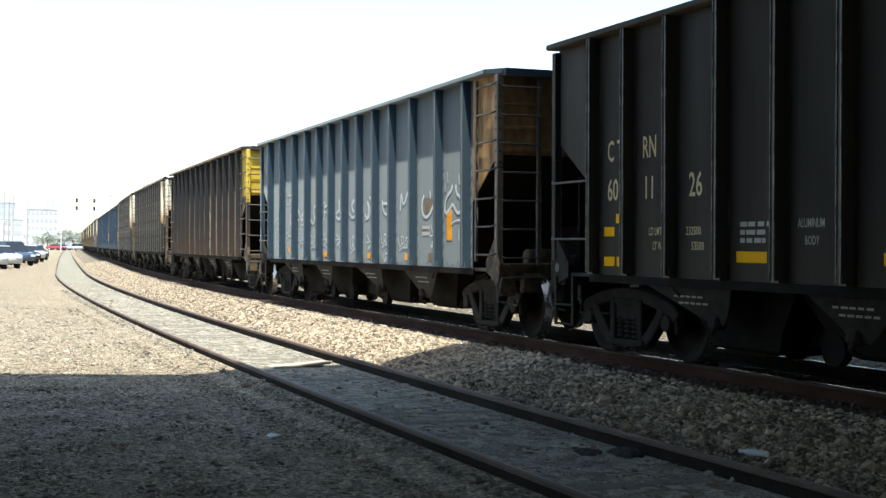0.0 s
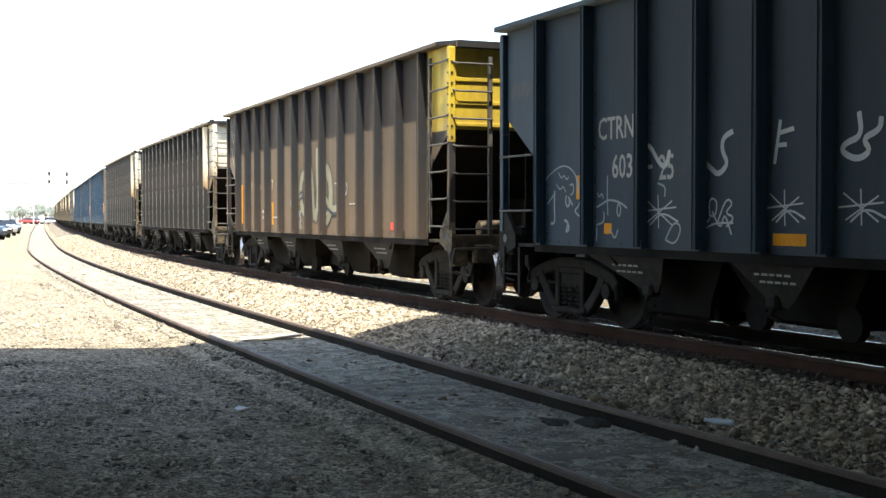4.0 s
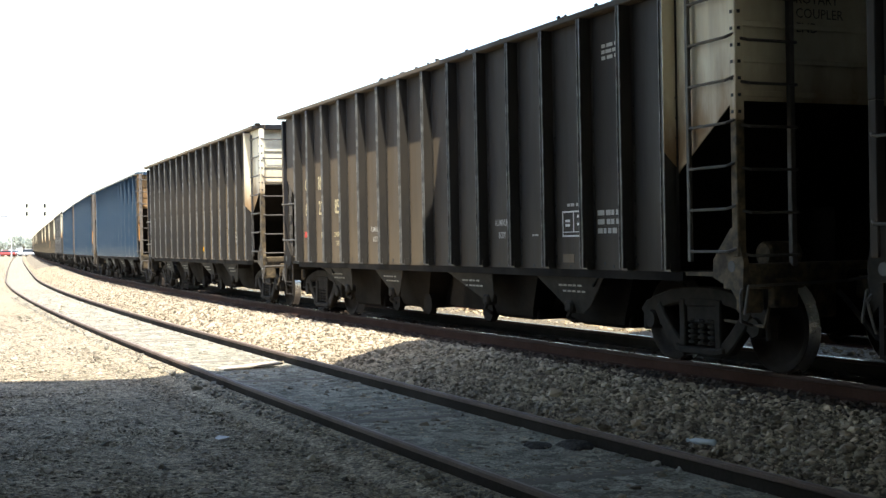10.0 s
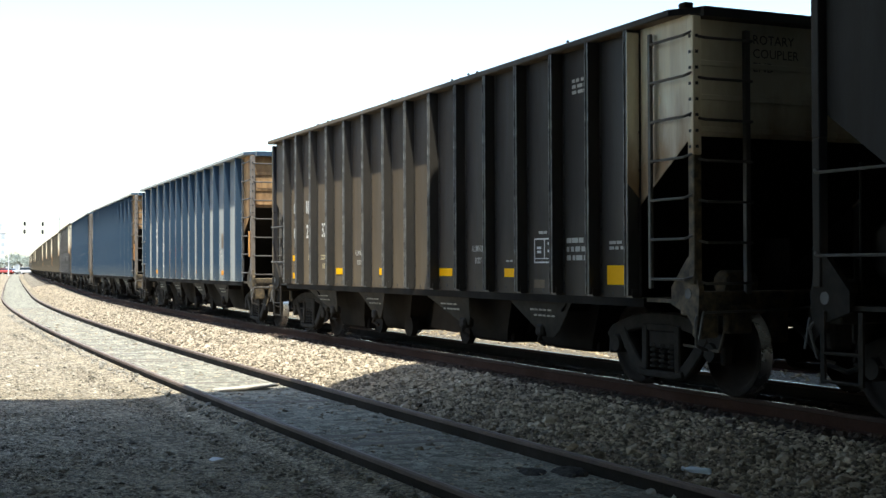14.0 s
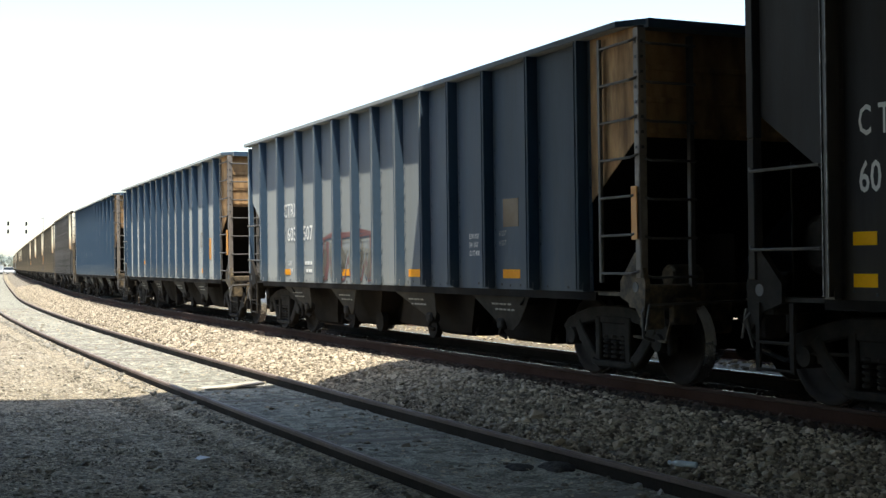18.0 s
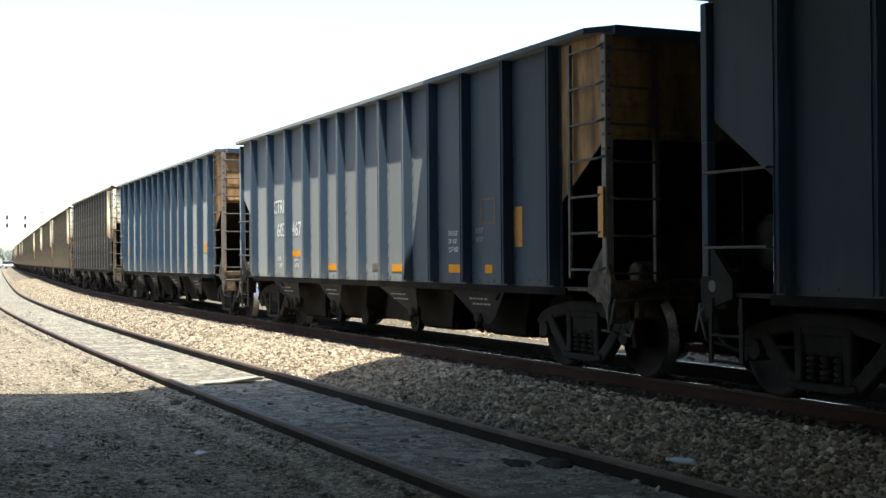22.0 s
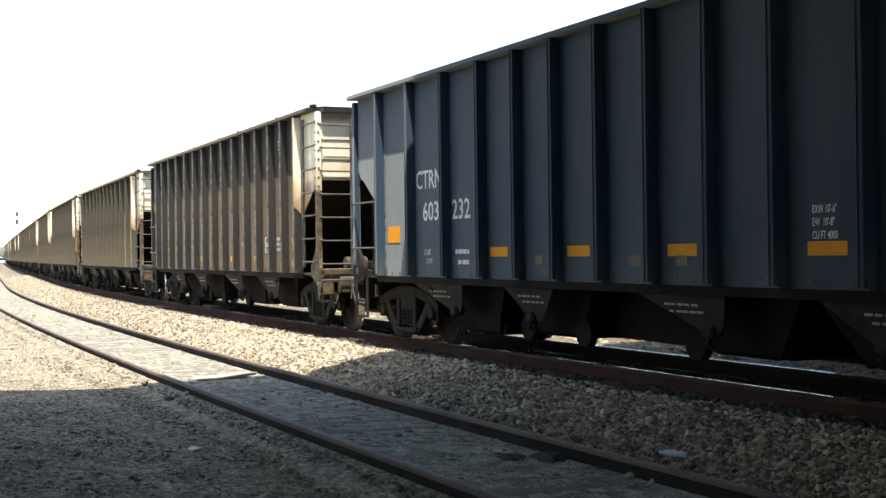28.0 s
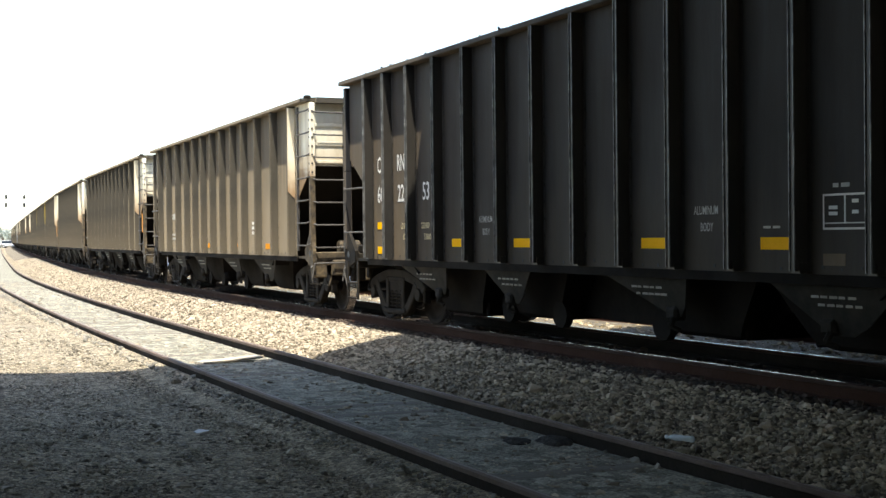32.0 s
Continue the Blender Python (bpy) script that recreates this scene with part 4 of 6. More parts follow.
# ---- stencils, reflectors and sprayed marks ----
def number_block(car, mark, digits, mat, ld, lt):
    """Reporting mark and number, split between the posts of the newer cars."""
    for txt, u in ((mark[0], 1.31), (mark[1], 1.53), (mark[2:], 2.08)):
        lettering(txt, 0.25, u, 2.33, mat, car, squeeze=0.62)
    for txt, u in zip(digits, (1.31, 2.10, 3.00)):
        lettering(txt, 0.26, u, 1.87, mat, car, squeeze=0.70)
    lettering("LD LMT", 0.09, 2.22, 1.46, M_CREAM, car, squeeze=0.62)
    lettering(ld, 0.09, 2.95, 1.46, M_CREAM, car, squeeze=0.75)
    lettering("LT WT", 0.09, 2.30, 1.30, M_CREAM, car, squeeze=0.62)
    lettering(lt, 0.09, 3.05, 1.30, M_CREAM, car, squeeze=0.75)


def body_stencils(car, seed):
    """Lesser stencils of the newer cars: body material, test table, dimensions."""
    for u, z in ((4.78, 1.52), (9.38, 1.53)):
        lettering("ALUMINUM", 0.085, u, z, M_FAINT, car, squeeze=0.62)
        lettering("BODY", 0.085, u + 0.1, z - 0.16, M_FAINT, car, squeeze=0.62)
    bm = bmesh.new()
    u0, u1, z0, z1 = 11.16, 11.66, 1.37, 1.67
    for a, b, c, d in ((u0, u1, z0, z0 + 0.018), (u0, u1, z1 - 0.018, z1), (u0, u0 + 0.015, z0, z1), (u1 - 0.015, u1, z0, z1), (u0, u1, z0 + 0.05, z0 + 0.06), (11.41, 11.425, z0 + 0.06, z1), (11.23, 11.33, 1.54, 1.57), (11.23, 11.33, 1.49, 1.52), (11.5, 11.57, 1.59, 1.62), (11.5, 11.57, 1.5, 1.53)):
        box(bm, -SKIN - 0.0045, -SKIN + 0.003, HALF - b, HALF - a, c, d)
    tagged(part("stencil_table", bm, M_LETTER, car), kind="stuff")
    bars("stencil_bar", 11.96, 12.48, 1.38, 1.68, 3, M_FAINT, car, seed)
    bars("stencil_bar", 10.4, 10.62, 1.38, 1.42, 1, M_FAINT, car, seed + 1)
    bars("stencil_bar", 11.28, 11.53, 1.71, 1.77, 1, M_FAINT, car, seed + 2)
    patch("faded_mark", 11.16, 11.42, 1.07, 1.17, M_FADED, car)
    patch("faded_mark", 8.97, 9.12, 1.06, 1.15, M_FADED, car)
    for i in range(4):
        patch("scan_label", 0.97, 1.09, 1.12 + i * 0.12, 1.21 + i * 0.12, M_LETTER, car, out=0.03)


def reflectors(car, spans, z, mat, h=0.11):
    for u0, u1 in spans:
        patch("reflector", u0, u1, z, z + h, mat, car, "worn reflective sticker")


def scribble(bm, u, z, w, h, seed, width, out):
    """A loose sprayed scrawl within a box."""
    rnd = random.Random(seed)
    for _ in range(rnd.randint(2, 3)):
        a, r1, r2, turns = rnd.uniform(0, 6.28), rnd.uniform(0.2, 0.5), rnd.uniform(0.25, 0.5), rnd.uniform(0.5, 1.6)
        cu, cz = u + w * rnd.uniform(0.35, 0.65), z + h * rnd.uniform(0.35, 0.65)
        n = 16
        stroke(bm, [(cu + w * r1 * math.cos(a + turns * 6.28 * i / n) * (1 - 0.4 * i / n), cz + h * r2 * math.sin((a + turns * 6.28 * i / n) * 1.3)) for i in range(n + 1)], width, out)


def sprayed(car, build, mat, label):
    bm = bmesh.new()
    build(bm)
    return part("graffiti", bm, mat, car, label)


for k, digits, mat, ld, lt in ((0, ("60", "11", "26"), M_CREAM, "232500", "53500"), (3, ("60", "27", "85"), M_CREAM, "234100", "51900"), (4, ("60", "25", "32"), M_LETTER, "232500", "53500"), (8, ("60", "22", "53"), M_LETTER, "232400", "53600")):
    number_block(CARS[k], "CTRN", digits, mat, ld, lt)
    body_stencils(CARS[k], k * 10)
reflectors(CARS[0], ((1.51, 1.71),), 1.60, M_AMBER)
reflectors(CARS[0], ((1.24, 1.47),), 1.45, M_AMBER)
reflectors(CARS[0], ((1.24, 1.48), (1.53, 1.71)), 1.10, M_AMBER)
reflectors(CARS[0], ((3.84, 4.32), (5.9, 6.35), (8.4, 8.85)), 1.18, M_AMBER)
bars("stencil_bar", 3.9, 4.35, 1.36, 1.6, 3, M_FAINT, CARS[0], 3)
patch("red_mark", 1.24, 1.40, 1.46, 1.57, M_RED, CARS[3])
reflectors(CARS[4], ((1.24, 1.5),), 1.44, M_AMBER)
reflectors(CARS[4], ((1.24, 1.5),), 1.10, M_AMBER)
reflectors(CARS[4], ((3.8, 4.2), (5.9, 6.18), (8.29, 8.73), (10.35, 10.7)), 1.195, M_AMBER)
reflectors(CARS[4], ((12.85, 13.28),), 1.13, M_AMBER, 0.21)
bars("stencil_bar", 12.9, 13.2, 1.5, 1.62, 2, M_FAINT, CARS[4], 9)
bars("stencil_bar", 12.1, 12.45, 3.3, 3.5, 3, M_FAINT, CARS[4], 12)
bars("stencil_bar", 12.1, 12.45, 3.3, 3.5, 3, M_FAINT, CARS[3], 13)
reflectors(CARS[8], ((1.3, 1.56),), 1.46, M_AMBER)
reflectors(CARS[8], ((1.3, 1.56),), 1.08, M_AMBER)
reflectors(CARS[8], ((3.96, 4.4), (5.72, 6.14), (8.48, 8.93), (10.36, 10.82)), 1.2, M_AMBER)
reflectors(CARS[8], ((12.93, 13.38),), 1.54, M_REFLECT, 0.12)
reflectors(CARS[8], ((12.93, 13.38),), 1.11, M_REFLECT, 0.12)
patch("red_mark", 12.93, 13.08, 1.38, 1.48, M_RED, CARS[8])
bars("stencil_bar", 12.1, 12.45, 3.3, 3.5, 3, M_FAINT, CARS[8], 14)

for k, first, last, u in ((5, "603", "507", 0.1), (6, "603", "467", 0.1), (7, "603", "232", 0.16)):
    c = CARS[k]
    h = 0.02 if k == 7 else 0.0
    lettering("CTRN", 0.265, 2.17 + u, 2.22 + h, M_LETTER, c, squeeze=0.88)
    lettering(first, 0.27, 2.39 + u, 1.77 + h, M_LETTER, c, squeeze=0.98)
    lettering(last, 0.27, 3.33 + u, 1.77 + h, M_LETTER, c, squeeze=0.98)
    lettering("LD LMT", 0.08, 2.42 + u, 1.31, M_LETTER, c, squeeze=0.62)
    lettering("LT WT", 0.08, 2.5 + u, 1.18, M_LETTER, c, squeeze=0.62)
    if k == 6:
        lettering("222300", 0.085, 3.44 + u, 1.31, M_LETTER, c, squeeze=0.75)
        lettering("63700", 0.085, 3.52 + u, 1.18, M_LETTER, c, squeeze=0.75)
    else:
        bars("stencil_bar", 3.42 + u, 3.82 + u, 1.3, 1.4, 1, M_LETTER, c, k)
        bars("stencil_bar", 3.5 + u, 3.82 + u, 1.16, 1.26, 1, M_LETTER, c, k + 5)
    lettering("EXW 10'-6\"", 0.07, 10.42, 1.64, M_LETTER, c, squeeze=0.62)
    lettering("EW  10'-8\"", 0.07, 10.42, 1.53, M_LETTER, c, squeeze=0.62)
    lettering("CU FT 4000", 0.07, 10.42, 1.42, M_LETTER, c, squeeze=0.62)
    lettering("H 12'-7\"", 0.07, 11.28, 1.66, M_FAINT, c, squeeze=0.62)
    lettering("H 12'-7\"", 0.07, 11.28, 1.54, M_FAINT, c, squeeze=0.62)
patch("faded_sign", 11.4, 11.8, 1.77, 2.12, M_FADED, CARS[5])
bm = bmesh.new()
for a, b, c0, d in ((11.42, 11.84, 1.77, 1.80), (11.42, 11.84, 2.08, 2.11), (11.42, 11.46, 1.80, 2.08), (11.80, 11.84, 1.80, 2.08)):
    box(bm, -SKIN - 0.0045, -SKIN + 0.003, HALF - b, HALF - a, c0, d)
part("faded_sign", bm, M_FADED, CARS[6])
reflectors(CARS[5], ((2.2, 2.66), (5.48, 5.97), (8.35, 8.8), (11.38, 11.83)), 1.13, M_REFLECT)
reflectors(CARS[6], ((3.46, 3.9),), 1.38, M_REFLECT)
patch("reflector", 1.86, 1.94, 1.3, 1.85, M_REFLECT, CARS[6], "worn reflective sticker")
reflectors(CARS[6], ((2.2, 2.32),), 1.16, M_FADED)
reflectors(CARS[6], ((5.49, 5.96), (8.37, 8.82), (10.42, 10.86), (11.53, 11.74)), 1.14, M_REFLECT)
reflectors(CARS[6], ((7.56, 7.82),), 1.15, M_FADED)
patch("reflector", 12.35, 12.55, 1.47, 1.96, M_OLDREF, CARS[6], "worn reflective sticker")
reflectors(CARS[7], ((1.3, 1.74),), 1.49, M_REFLECT, 0.24)
reflectors(CARS[7], ((4.58, 5.04), (6.45, 6.92), (8.36, 8.83), (10.36, 10.83)), 1.28, M_REFLECT, 0.12)
reflectors(CARS[7], ((2.2, 2.36), (5.72, 5.9), (7.66, 7.9), (8.5, 8.68)), 1.18, M_FADED)
patch("reflector", 12.5, 12.95, 1.5, 1.75, M_REFLECT, CARS[7], "worn reflective sticker")
patch("faded_sign", 11.6, 12.0, 1.8, 2.1, M_FADED, CARS[7])
for k in (5, 6, 7, 9, 10):
    for i in range(4):
        patch("scan_label", 0.97, 1.07, 1.1 + i * 0.11, 1.18 + i * 0.11, M_LETTER, CARS[k], out=0.03)
sprayed(CARS[5], lambda bm: stroke(bm, [(4.45, 1.74), (5.0, 1.84), (5.7, 1.82), (6.4, 1.86), (7.0, 1.8)], 0.07, 0.0185), M_SPRAYR, "dull red sprayed bar")
for i, u in enumerate((4.55, 5.0, 5.5, 5.95, 6.3, 6.7)):
    sprayed(CARS[5], lambda bm: scribble(bm, u - 0.15, 1.08, 0.36, 0.6, 130 + i, 0.03, 0.0215), M_DIM, "pale sprayed scrawl")
for u, w in ((4.72, 0.2), (5.12, 0.12), (6.05, 0.14), (6.82, 0.16)):
    sprayed(CARS[5], lambda bm: stroke(bm, [(u - 0.08, 1.12), (u + 0.02, 1.4), (u + 0.06, 1.72)], w, 0.0172), M_SPRAYR, "dull red sprayed fill")
for i, s in enumerate((4.6, 5.5, 6.3)):
    sprayed(CARS[5], lambda bm, s=s: (stroke(bm, [(s - 0.1, 1.05), (s, 1.78), (s + 0.5, 1.8), (s + 0.62, 1.08), (s + 0.42, 1.05), (s + 0.3, 1.45), (s + 0.12, 1.08), (s - 0.1, 1.05)], 0.06, 0.018)), M_SPRAYR, "dull red sprayed outline letter")
    sprayed(CARS[5], lambda bm, s=s: (stroke(bm, [(s - 0.02, 1.1), (s + 0.06, 1.72), (s + 0.44, 1.74), (s + 0.54, 1.12)], 0.02, 0.0205), stroke(bm, [(s + 0.1, 1.3), (s + 0.28, 1.6), (s + 0.42, 1.2)], 0.018, 0.0205)), M_DIM, "pale sprayed inner line")

# the dark blue car: a row of large white tags over smaller scrawls
c = CARS[1]
lettering("CTRN", 0.26, 2.42, 2.22, M_FAINT, c, squeeze=0.80)
lettering("603", 0.27, 2.72, 1.78, M_FAINT, c, squeeze=0.8)
lettering("25", 0.27, 3.66, 1.74, M_FAINT, c, squeeze=0.8)
for lines in (
        (((3.38, 1.8), (3.42, 2.2), (3.77, 1.8), (3.87, 2.04)), ((3.36, 1.87), (3.55, 1.88))),
        (((4.94, 2.17), (4.78, 2.12), (4.76, 1.99), (4.87, 1.86), (4.71, 1.75), (4.59, 1.82), (4.31, 2.0)),),
        (((5.64, 2.23), (5.56, 1.83)), ((5.62, 2.11), (5.83, 2.14)), ((5.6, 2.0), (5.73, 2.0))),
        (((6.65, 2.23), (6.69, 2.02), (6.48, 1.97), (6.44, 1.9), (6.63, 1.82), (6.8, 1.89), (6.69, 2.0), (6.9, 2.06), (6.91, 2.17)),),
        (((7.66, 2.2), (7.51, 2.11), (7.54, 2.02), (7.66, 1.96)), ((7.83, 2.15), (7.85, 1.97), (7.7, 1.86), (7.49, 1.85), (7.35, 1.95))),
        (((8.48, 2.13), (8.56, 2.0), (8.55, 1.87), (8.39, 1.8)), ((8.48, 2.13), (8.65, 2.0), (8.62, 1.87), (8.47, 1.81), (8.33, 1.91)), ((8.62, 2.22), (8.72, 2.14))),
        (((9.7, 2.23), (9.8, 2.12), (9.79, 1.97), (9.68, 1.86), (9.5, 1.88), (9.37, 1.99), (9.36, 2.13)), ((9.36, 2.07), (9.58, 2.07), (9.79, 2.04))),
        (((10.32, 1.92), (10.37, 2.28), (10.47, 1.95), (10.75, 2.31), (10.72, 1.91)),),
        (((11.48, 2.14), (11.39, 2.04), (11.39, 1.89), (11.52, 1.78), (11.7, 1.8), (11.83, 1.9), (11.93, 2.0)), ((11.76, 2.21), (11.79, 2.08))),
        (((12.73, 2.26), (12.69, 2.17), (12.53, 2.11), (12.44, 2.02), (12.4, 1.88), (12.48, 1.82), (12.6, 1.88), (12.75, 1.98), (12.84, 1.89), (12.97, 1.81), (13.1, 1.86), (13.13, 1.98), (13.04, 2.07), (12.9, 2.12), (12.87, 2.26)),)):
    sprayed(c, lambda bm: [curve(bm, line, 0.056, 0.019 + 0.0004 * i) for i, line in enumerate(lines)], M_SPRAYW, "large white sprayed tag")
for i, (glyph, u0, u1, z0, z1) in enumerate((("star", 3.28, 4.03, 1.22, 1.58), ("snarl", 4.41, 4.98, 1.17, 1.55), ("star", 5.41, 5.99, 1.26, 1.59), ("star", 6.38, 6.98, 1.27, 1.58), ("snarl", 7.39, 7.96, 1.13, 1.53), ("star", 8.39, 8.97, 1.2, 1.55), ("snarl", 9.29, 9.87, 1.26, 1.55), ("snarl", 9.4, 9.87, 1.01, 1.2), ("snarl", 10.22, 10.8, 1.21, 1.5), ("star", 11.73, 12.13, 1.23, 1.72), ("bar", 12.95, 13.06, 1.39, 1.59), ("bar", 13.18, 13.28, 1.21, 1.46), ("arch", 12.67, 13.28, 1.61, 1.72))):
    sprayed(c, lambda bm: spray(bm, glyph, u0, u1, z0, z1, 0.022, 0.0195), M_SPRAYW, "small white sprayed scrawl")
for u, z in ((12.53, 2.3), (13.01, 2.25), (13.2, 2.13), (12.42, 2.16)):
    sprayed(c, lambda bm: stroke(bm, [(u - 0.02, z + 0.17), (u, z + 0.08), (u + 0.02, z)], 0.05, 0.019), M_SPRAYF, "faint sprayed drip")
# white line drawing over the trailing panels
for line, w in ((((1.14, 1.78), (1.33, 1.88), (1.49, 1.94), (1.65, 1.96), (1.81, 1.92), (1.93, 1.82)), 0.025), (((1.93, 1.82), (2.03, 1.6), (2.1, 1.33)), 0.05), (((1.23, 1.5), (1.3, 1.55), (1.39, 1.61)), 0.03), (((1.41, 1.66), (1.4, 1.5), (1.42, 1.26), (1.31, 1.26)), 0.045), (((2.08, 1.32), (1.87, 1.41), (2.0, 1.47), (2.05, 1.58)), 0.03),
                (((1.7, 1.6), (1.67, 1.52), (1.73, 1.45), (1.79, 1.52), (1.73, 1.6), (1.85, 1.48)), 0.035), (((1.65, 1.3), (1.75, 1.28), (1.68, 1.15), (1.78, 1.2), (1.72, 1.28)), 0.045), (((1.5, 1.88), (1.58, 1.8), (1.64, 1.85), (1.7, 1.78), (1.76, 1.82)), 0.025), (((1.45, 1.74), (1.55, 1.66), (1.62, 1.72), (1.68, 1.64)), 0.022), (((1.78, 1.72), (1.86, 1.74), (1.88, 1.64), (1.8, 1.6)), 0.025),
                (((2.4, 1.45), (2.52, 1.49), (2.64, 1.53), (2.76, 1.53), (2.92, 1.5), (3.05, 1.44)), 0.03), (((2.64, 1.81), (2.63, 1.6), (2.65, 1.36)), 0.026), (((2.4, 1.25), (2.57, 1.28), (2.56, 1.4)), 0.03), (((2.41, 1.23), (2.4, 1.06)), 0.04), (((2.87, 1.5), (2.83, 1.4), (2.89, 1.33), (2.93, 1.44), (2.87, 1.5)), 0.03), (((2.42, 1.62), (2.46, 1.56), (2.52, 1.62), (2.55, 1.55)), 0.025),
                (((3.65, 1.7), (3.8, 1.66), (3.78, 1.55)), 0.03), (((3.8, 1.1), (3.95, 1.3), (4.1, 1.24), (3.98, 1.05), (3.8, 1.1)), 0.03), (((2.7, 1.2), (2.8, 1.08), (2.86, 1.2)), 0.03)):
    sprayed(c, lambda bm: curve(bm, line, w * 0.75, 0.021), M_SPRAYF, "thin white sprayed drawing")
for i in range(9):
    sprayed(c, lambda bm: stroke(bm, [(0.27 + 0.06 * i, 2.86 + 0.02 * (i % 3)), (0.3 + 0.065 * i, 3.06 + 0.03 * (i % 2))], 0.018, 0.021), M_DIM, "faint sprayed hatching on the corner sheet")
for u0, u1, z0, z1 in ((1.93, 2.12, 1.55, 1.83), (2.56, 2.72, 1.15, 1.27), (4.31, 4.38, 1.35, 1.82)):
    patch("reflector", u0, u1, z0, z1, M_REFLECT, c, "worn reflective sticker")
reflectors(c, ((5.54, 6.0), (8.48, 8.94), (10.55, 11.0)), 1.08, M_REFLECT, 0.11)
reflectors(c, ((7.7, 7.86), (11.67, 11.86)), 1.08, M_FADED, 0.13)
patch("reflector", 12.49, 12.7, 1.41, 1.88, M_REFLECT, c, "worn reflective sticker")
patch("faded_sign", 11.5, 11.86, 1.85, 2.1, M_FADED, c)
bars("stencil_bar", 11.4, 11.74, 1.47, 1.67, 2, M_FAINT, c, 4)

# the brown car with the yellow end: one broad cream piece and pale scrawls
c = CARS[2]
for txt, u in (("1", 2.36), ("5", 3.2), ("7", 4.24), ("0", 4.68)):
    lettering(txt, 0.22, u, 1.94, M_CREAM, c, squeeze=0.7)
bars("stencil_bar", 3.42, 3.73, 1.27, 1.52, 2, M_FAINT, c, 21)
bars("stencil_bar", 4.32, 4.9, 1.3, 1.36, 1, M_FAINT, c, 22)
bars("stencil_bar", 9.74, 10.2, 1.55, 1.6, 1, M_FAINT, c, 23)
patch("reflector", 1.5, 1.6, 1.18, 2.1, M_REFLECT, c, "tall orange reflective strip", out=0.03)
patch("reflector", 4.26, 4.37, 1.17, 1.66, M_REFLECT, c, "tall orange reflective strip")
patch("reflector", 10.27, 10.36, 1.24, 1.9, M_REFLECT, c, "tall orange reflective strip")
patch("red_mark", 1.68, 1.84, 1.36, 1.5, M_RED, c)
patch("red_mark", 11.9, 12.05, 1.12, 1.25, M_RED, c)
patch("white_mark", 12.1, 12.4, 1.28, 1.36, M_LETTER, c)
bars("stencil_bar", 12.1, 12.4, 1.14, 1.22, 1, M_FAINT, c, 24)
PIECE = ((((7.0, 2.12), (6.77, 2.2), (6.6, 2.07), (6.55, 1.83), (6.62, 1.57), (6.8, 1.43), (6.97, 1.45)), 0.2), (((6.95, 2.14), (7.01, 1.96), (7.0, 1.7)), 0.1), (((7.11, 2.43), (7.25, 2.42), (7.41, 2.0), (7.46, 1.62), (7.54, 1.28)), 0.15), (((7.75, 2.68), (7.7, 2.3), (7.78, 1.92), (7.77, 1.62), (7.58, 1.26)), 0.17),
         (((8.04, 2.28), (7.95, 2.04), (7.93, 1.61), (8.01, 1.38)), 0.15), (((8.06, 2.25), (8.38, 2.25), (8.56, 2.06), (8.63, 1.77), (8.58, 1.48), (8.42, 1.31), (8.24, 1.29)), 0.25), (((7.92, 1.72), (8.25, 1.7), (8.54, 1.57), (8.78, 1.48), (9.01, 1.5), (9.09, 1.6), (9.0, 1.68)), 0.13), (((7.45, 1.5), (7.6, 1.36), (7.72, 1.5)), 0.13))
for i, (line, w) in enumerate(PIECE):
    sprayed(c, lambda bm: curve(bm, line, w + 0.07, 0.0166 + 0.0001 * i), M_SPRAYB, "dark sprayed outline of the cream piece")
for i, (line, w) in enumerate(PIECE):
    sprayed(c, lambda bm: curve(bm, line, w, 0.0178 + 0.0003 * i), M_SPRAYC, "broad cream sprayed letter stroke")
for line, w in ((((6.45, 1.79), (6.65, 1.86), (6.84, 1.82), (7.0, 1.7)), 0.05), (((6.5, 1.68), (6.66, 1.74), (6.84, 1.7), (7.04, 1.56)), 0.05), (((7.92, 1.62), (8.23, 1.6), (8.51, 1.46), (8.76, 1.39), (9.01, 1.41), (9.17, 1.52)), 0.06), (((7.92, 1.81), (8.2, 1.8), (8.4, 1.74)), 0.05), (((7.62, 2.3), (7.62, 1.9), (7.64, 1.5)), 0.06)):
    sprayed(c, lambda bm: curve(bm, line, w, 0.0206), M_SPRAYB, "dark sprayed line through the cream piece")
for line, w in ((((5.92, 2.11), (5.86, 2.0), (5.89, 1.92), (6.03, 1.98), (5.93, 2.07)), 0.05), (((5.86, 1.76), (5.81, 1.62), (5.85, 1.52), (6.0, 1.55), (5.97, 1.69), (6.07, 1.67)), 0.045), (((5.9, 1.9), (5.88, 1.76)), 0.02), (((6.6, 1.47), (6.47, 1.4), (6.58, 1.32), (6.6, 1.26), (6.51, 1.23), (6.52, 1.08)), 0.05), (((6.48, 1.24), (6.65, 1.1)), 0.04), (((8.87, 1.96), (8.96, 1.97), (9.03, 1.93)), 0.025), (((9.58, 1.96), (9.63, 1.87), (9.62, 1.79), (9.52, 1.74)), 0.04),
                (((0.38, 3.48), (0.5, 3.24), (0.6, 3.14), (0.68, 3.39)), 0.035), (((0.37, 3.05), (0.54, 2.69), (0.67, 2.54)), 0.03), (((0.8, 3.3), (0.77, 3.02)), 0.03), (((0.72, 2.77), (0.77, 2.67)), 0.05), (((0.31, 3.72), (0.41, 3.57)), 0.02)):
    sprayed(c, lambda bm: curve(bm, line, w, 0.0215), M_SPRAYF, "pale sprayed squiggle")
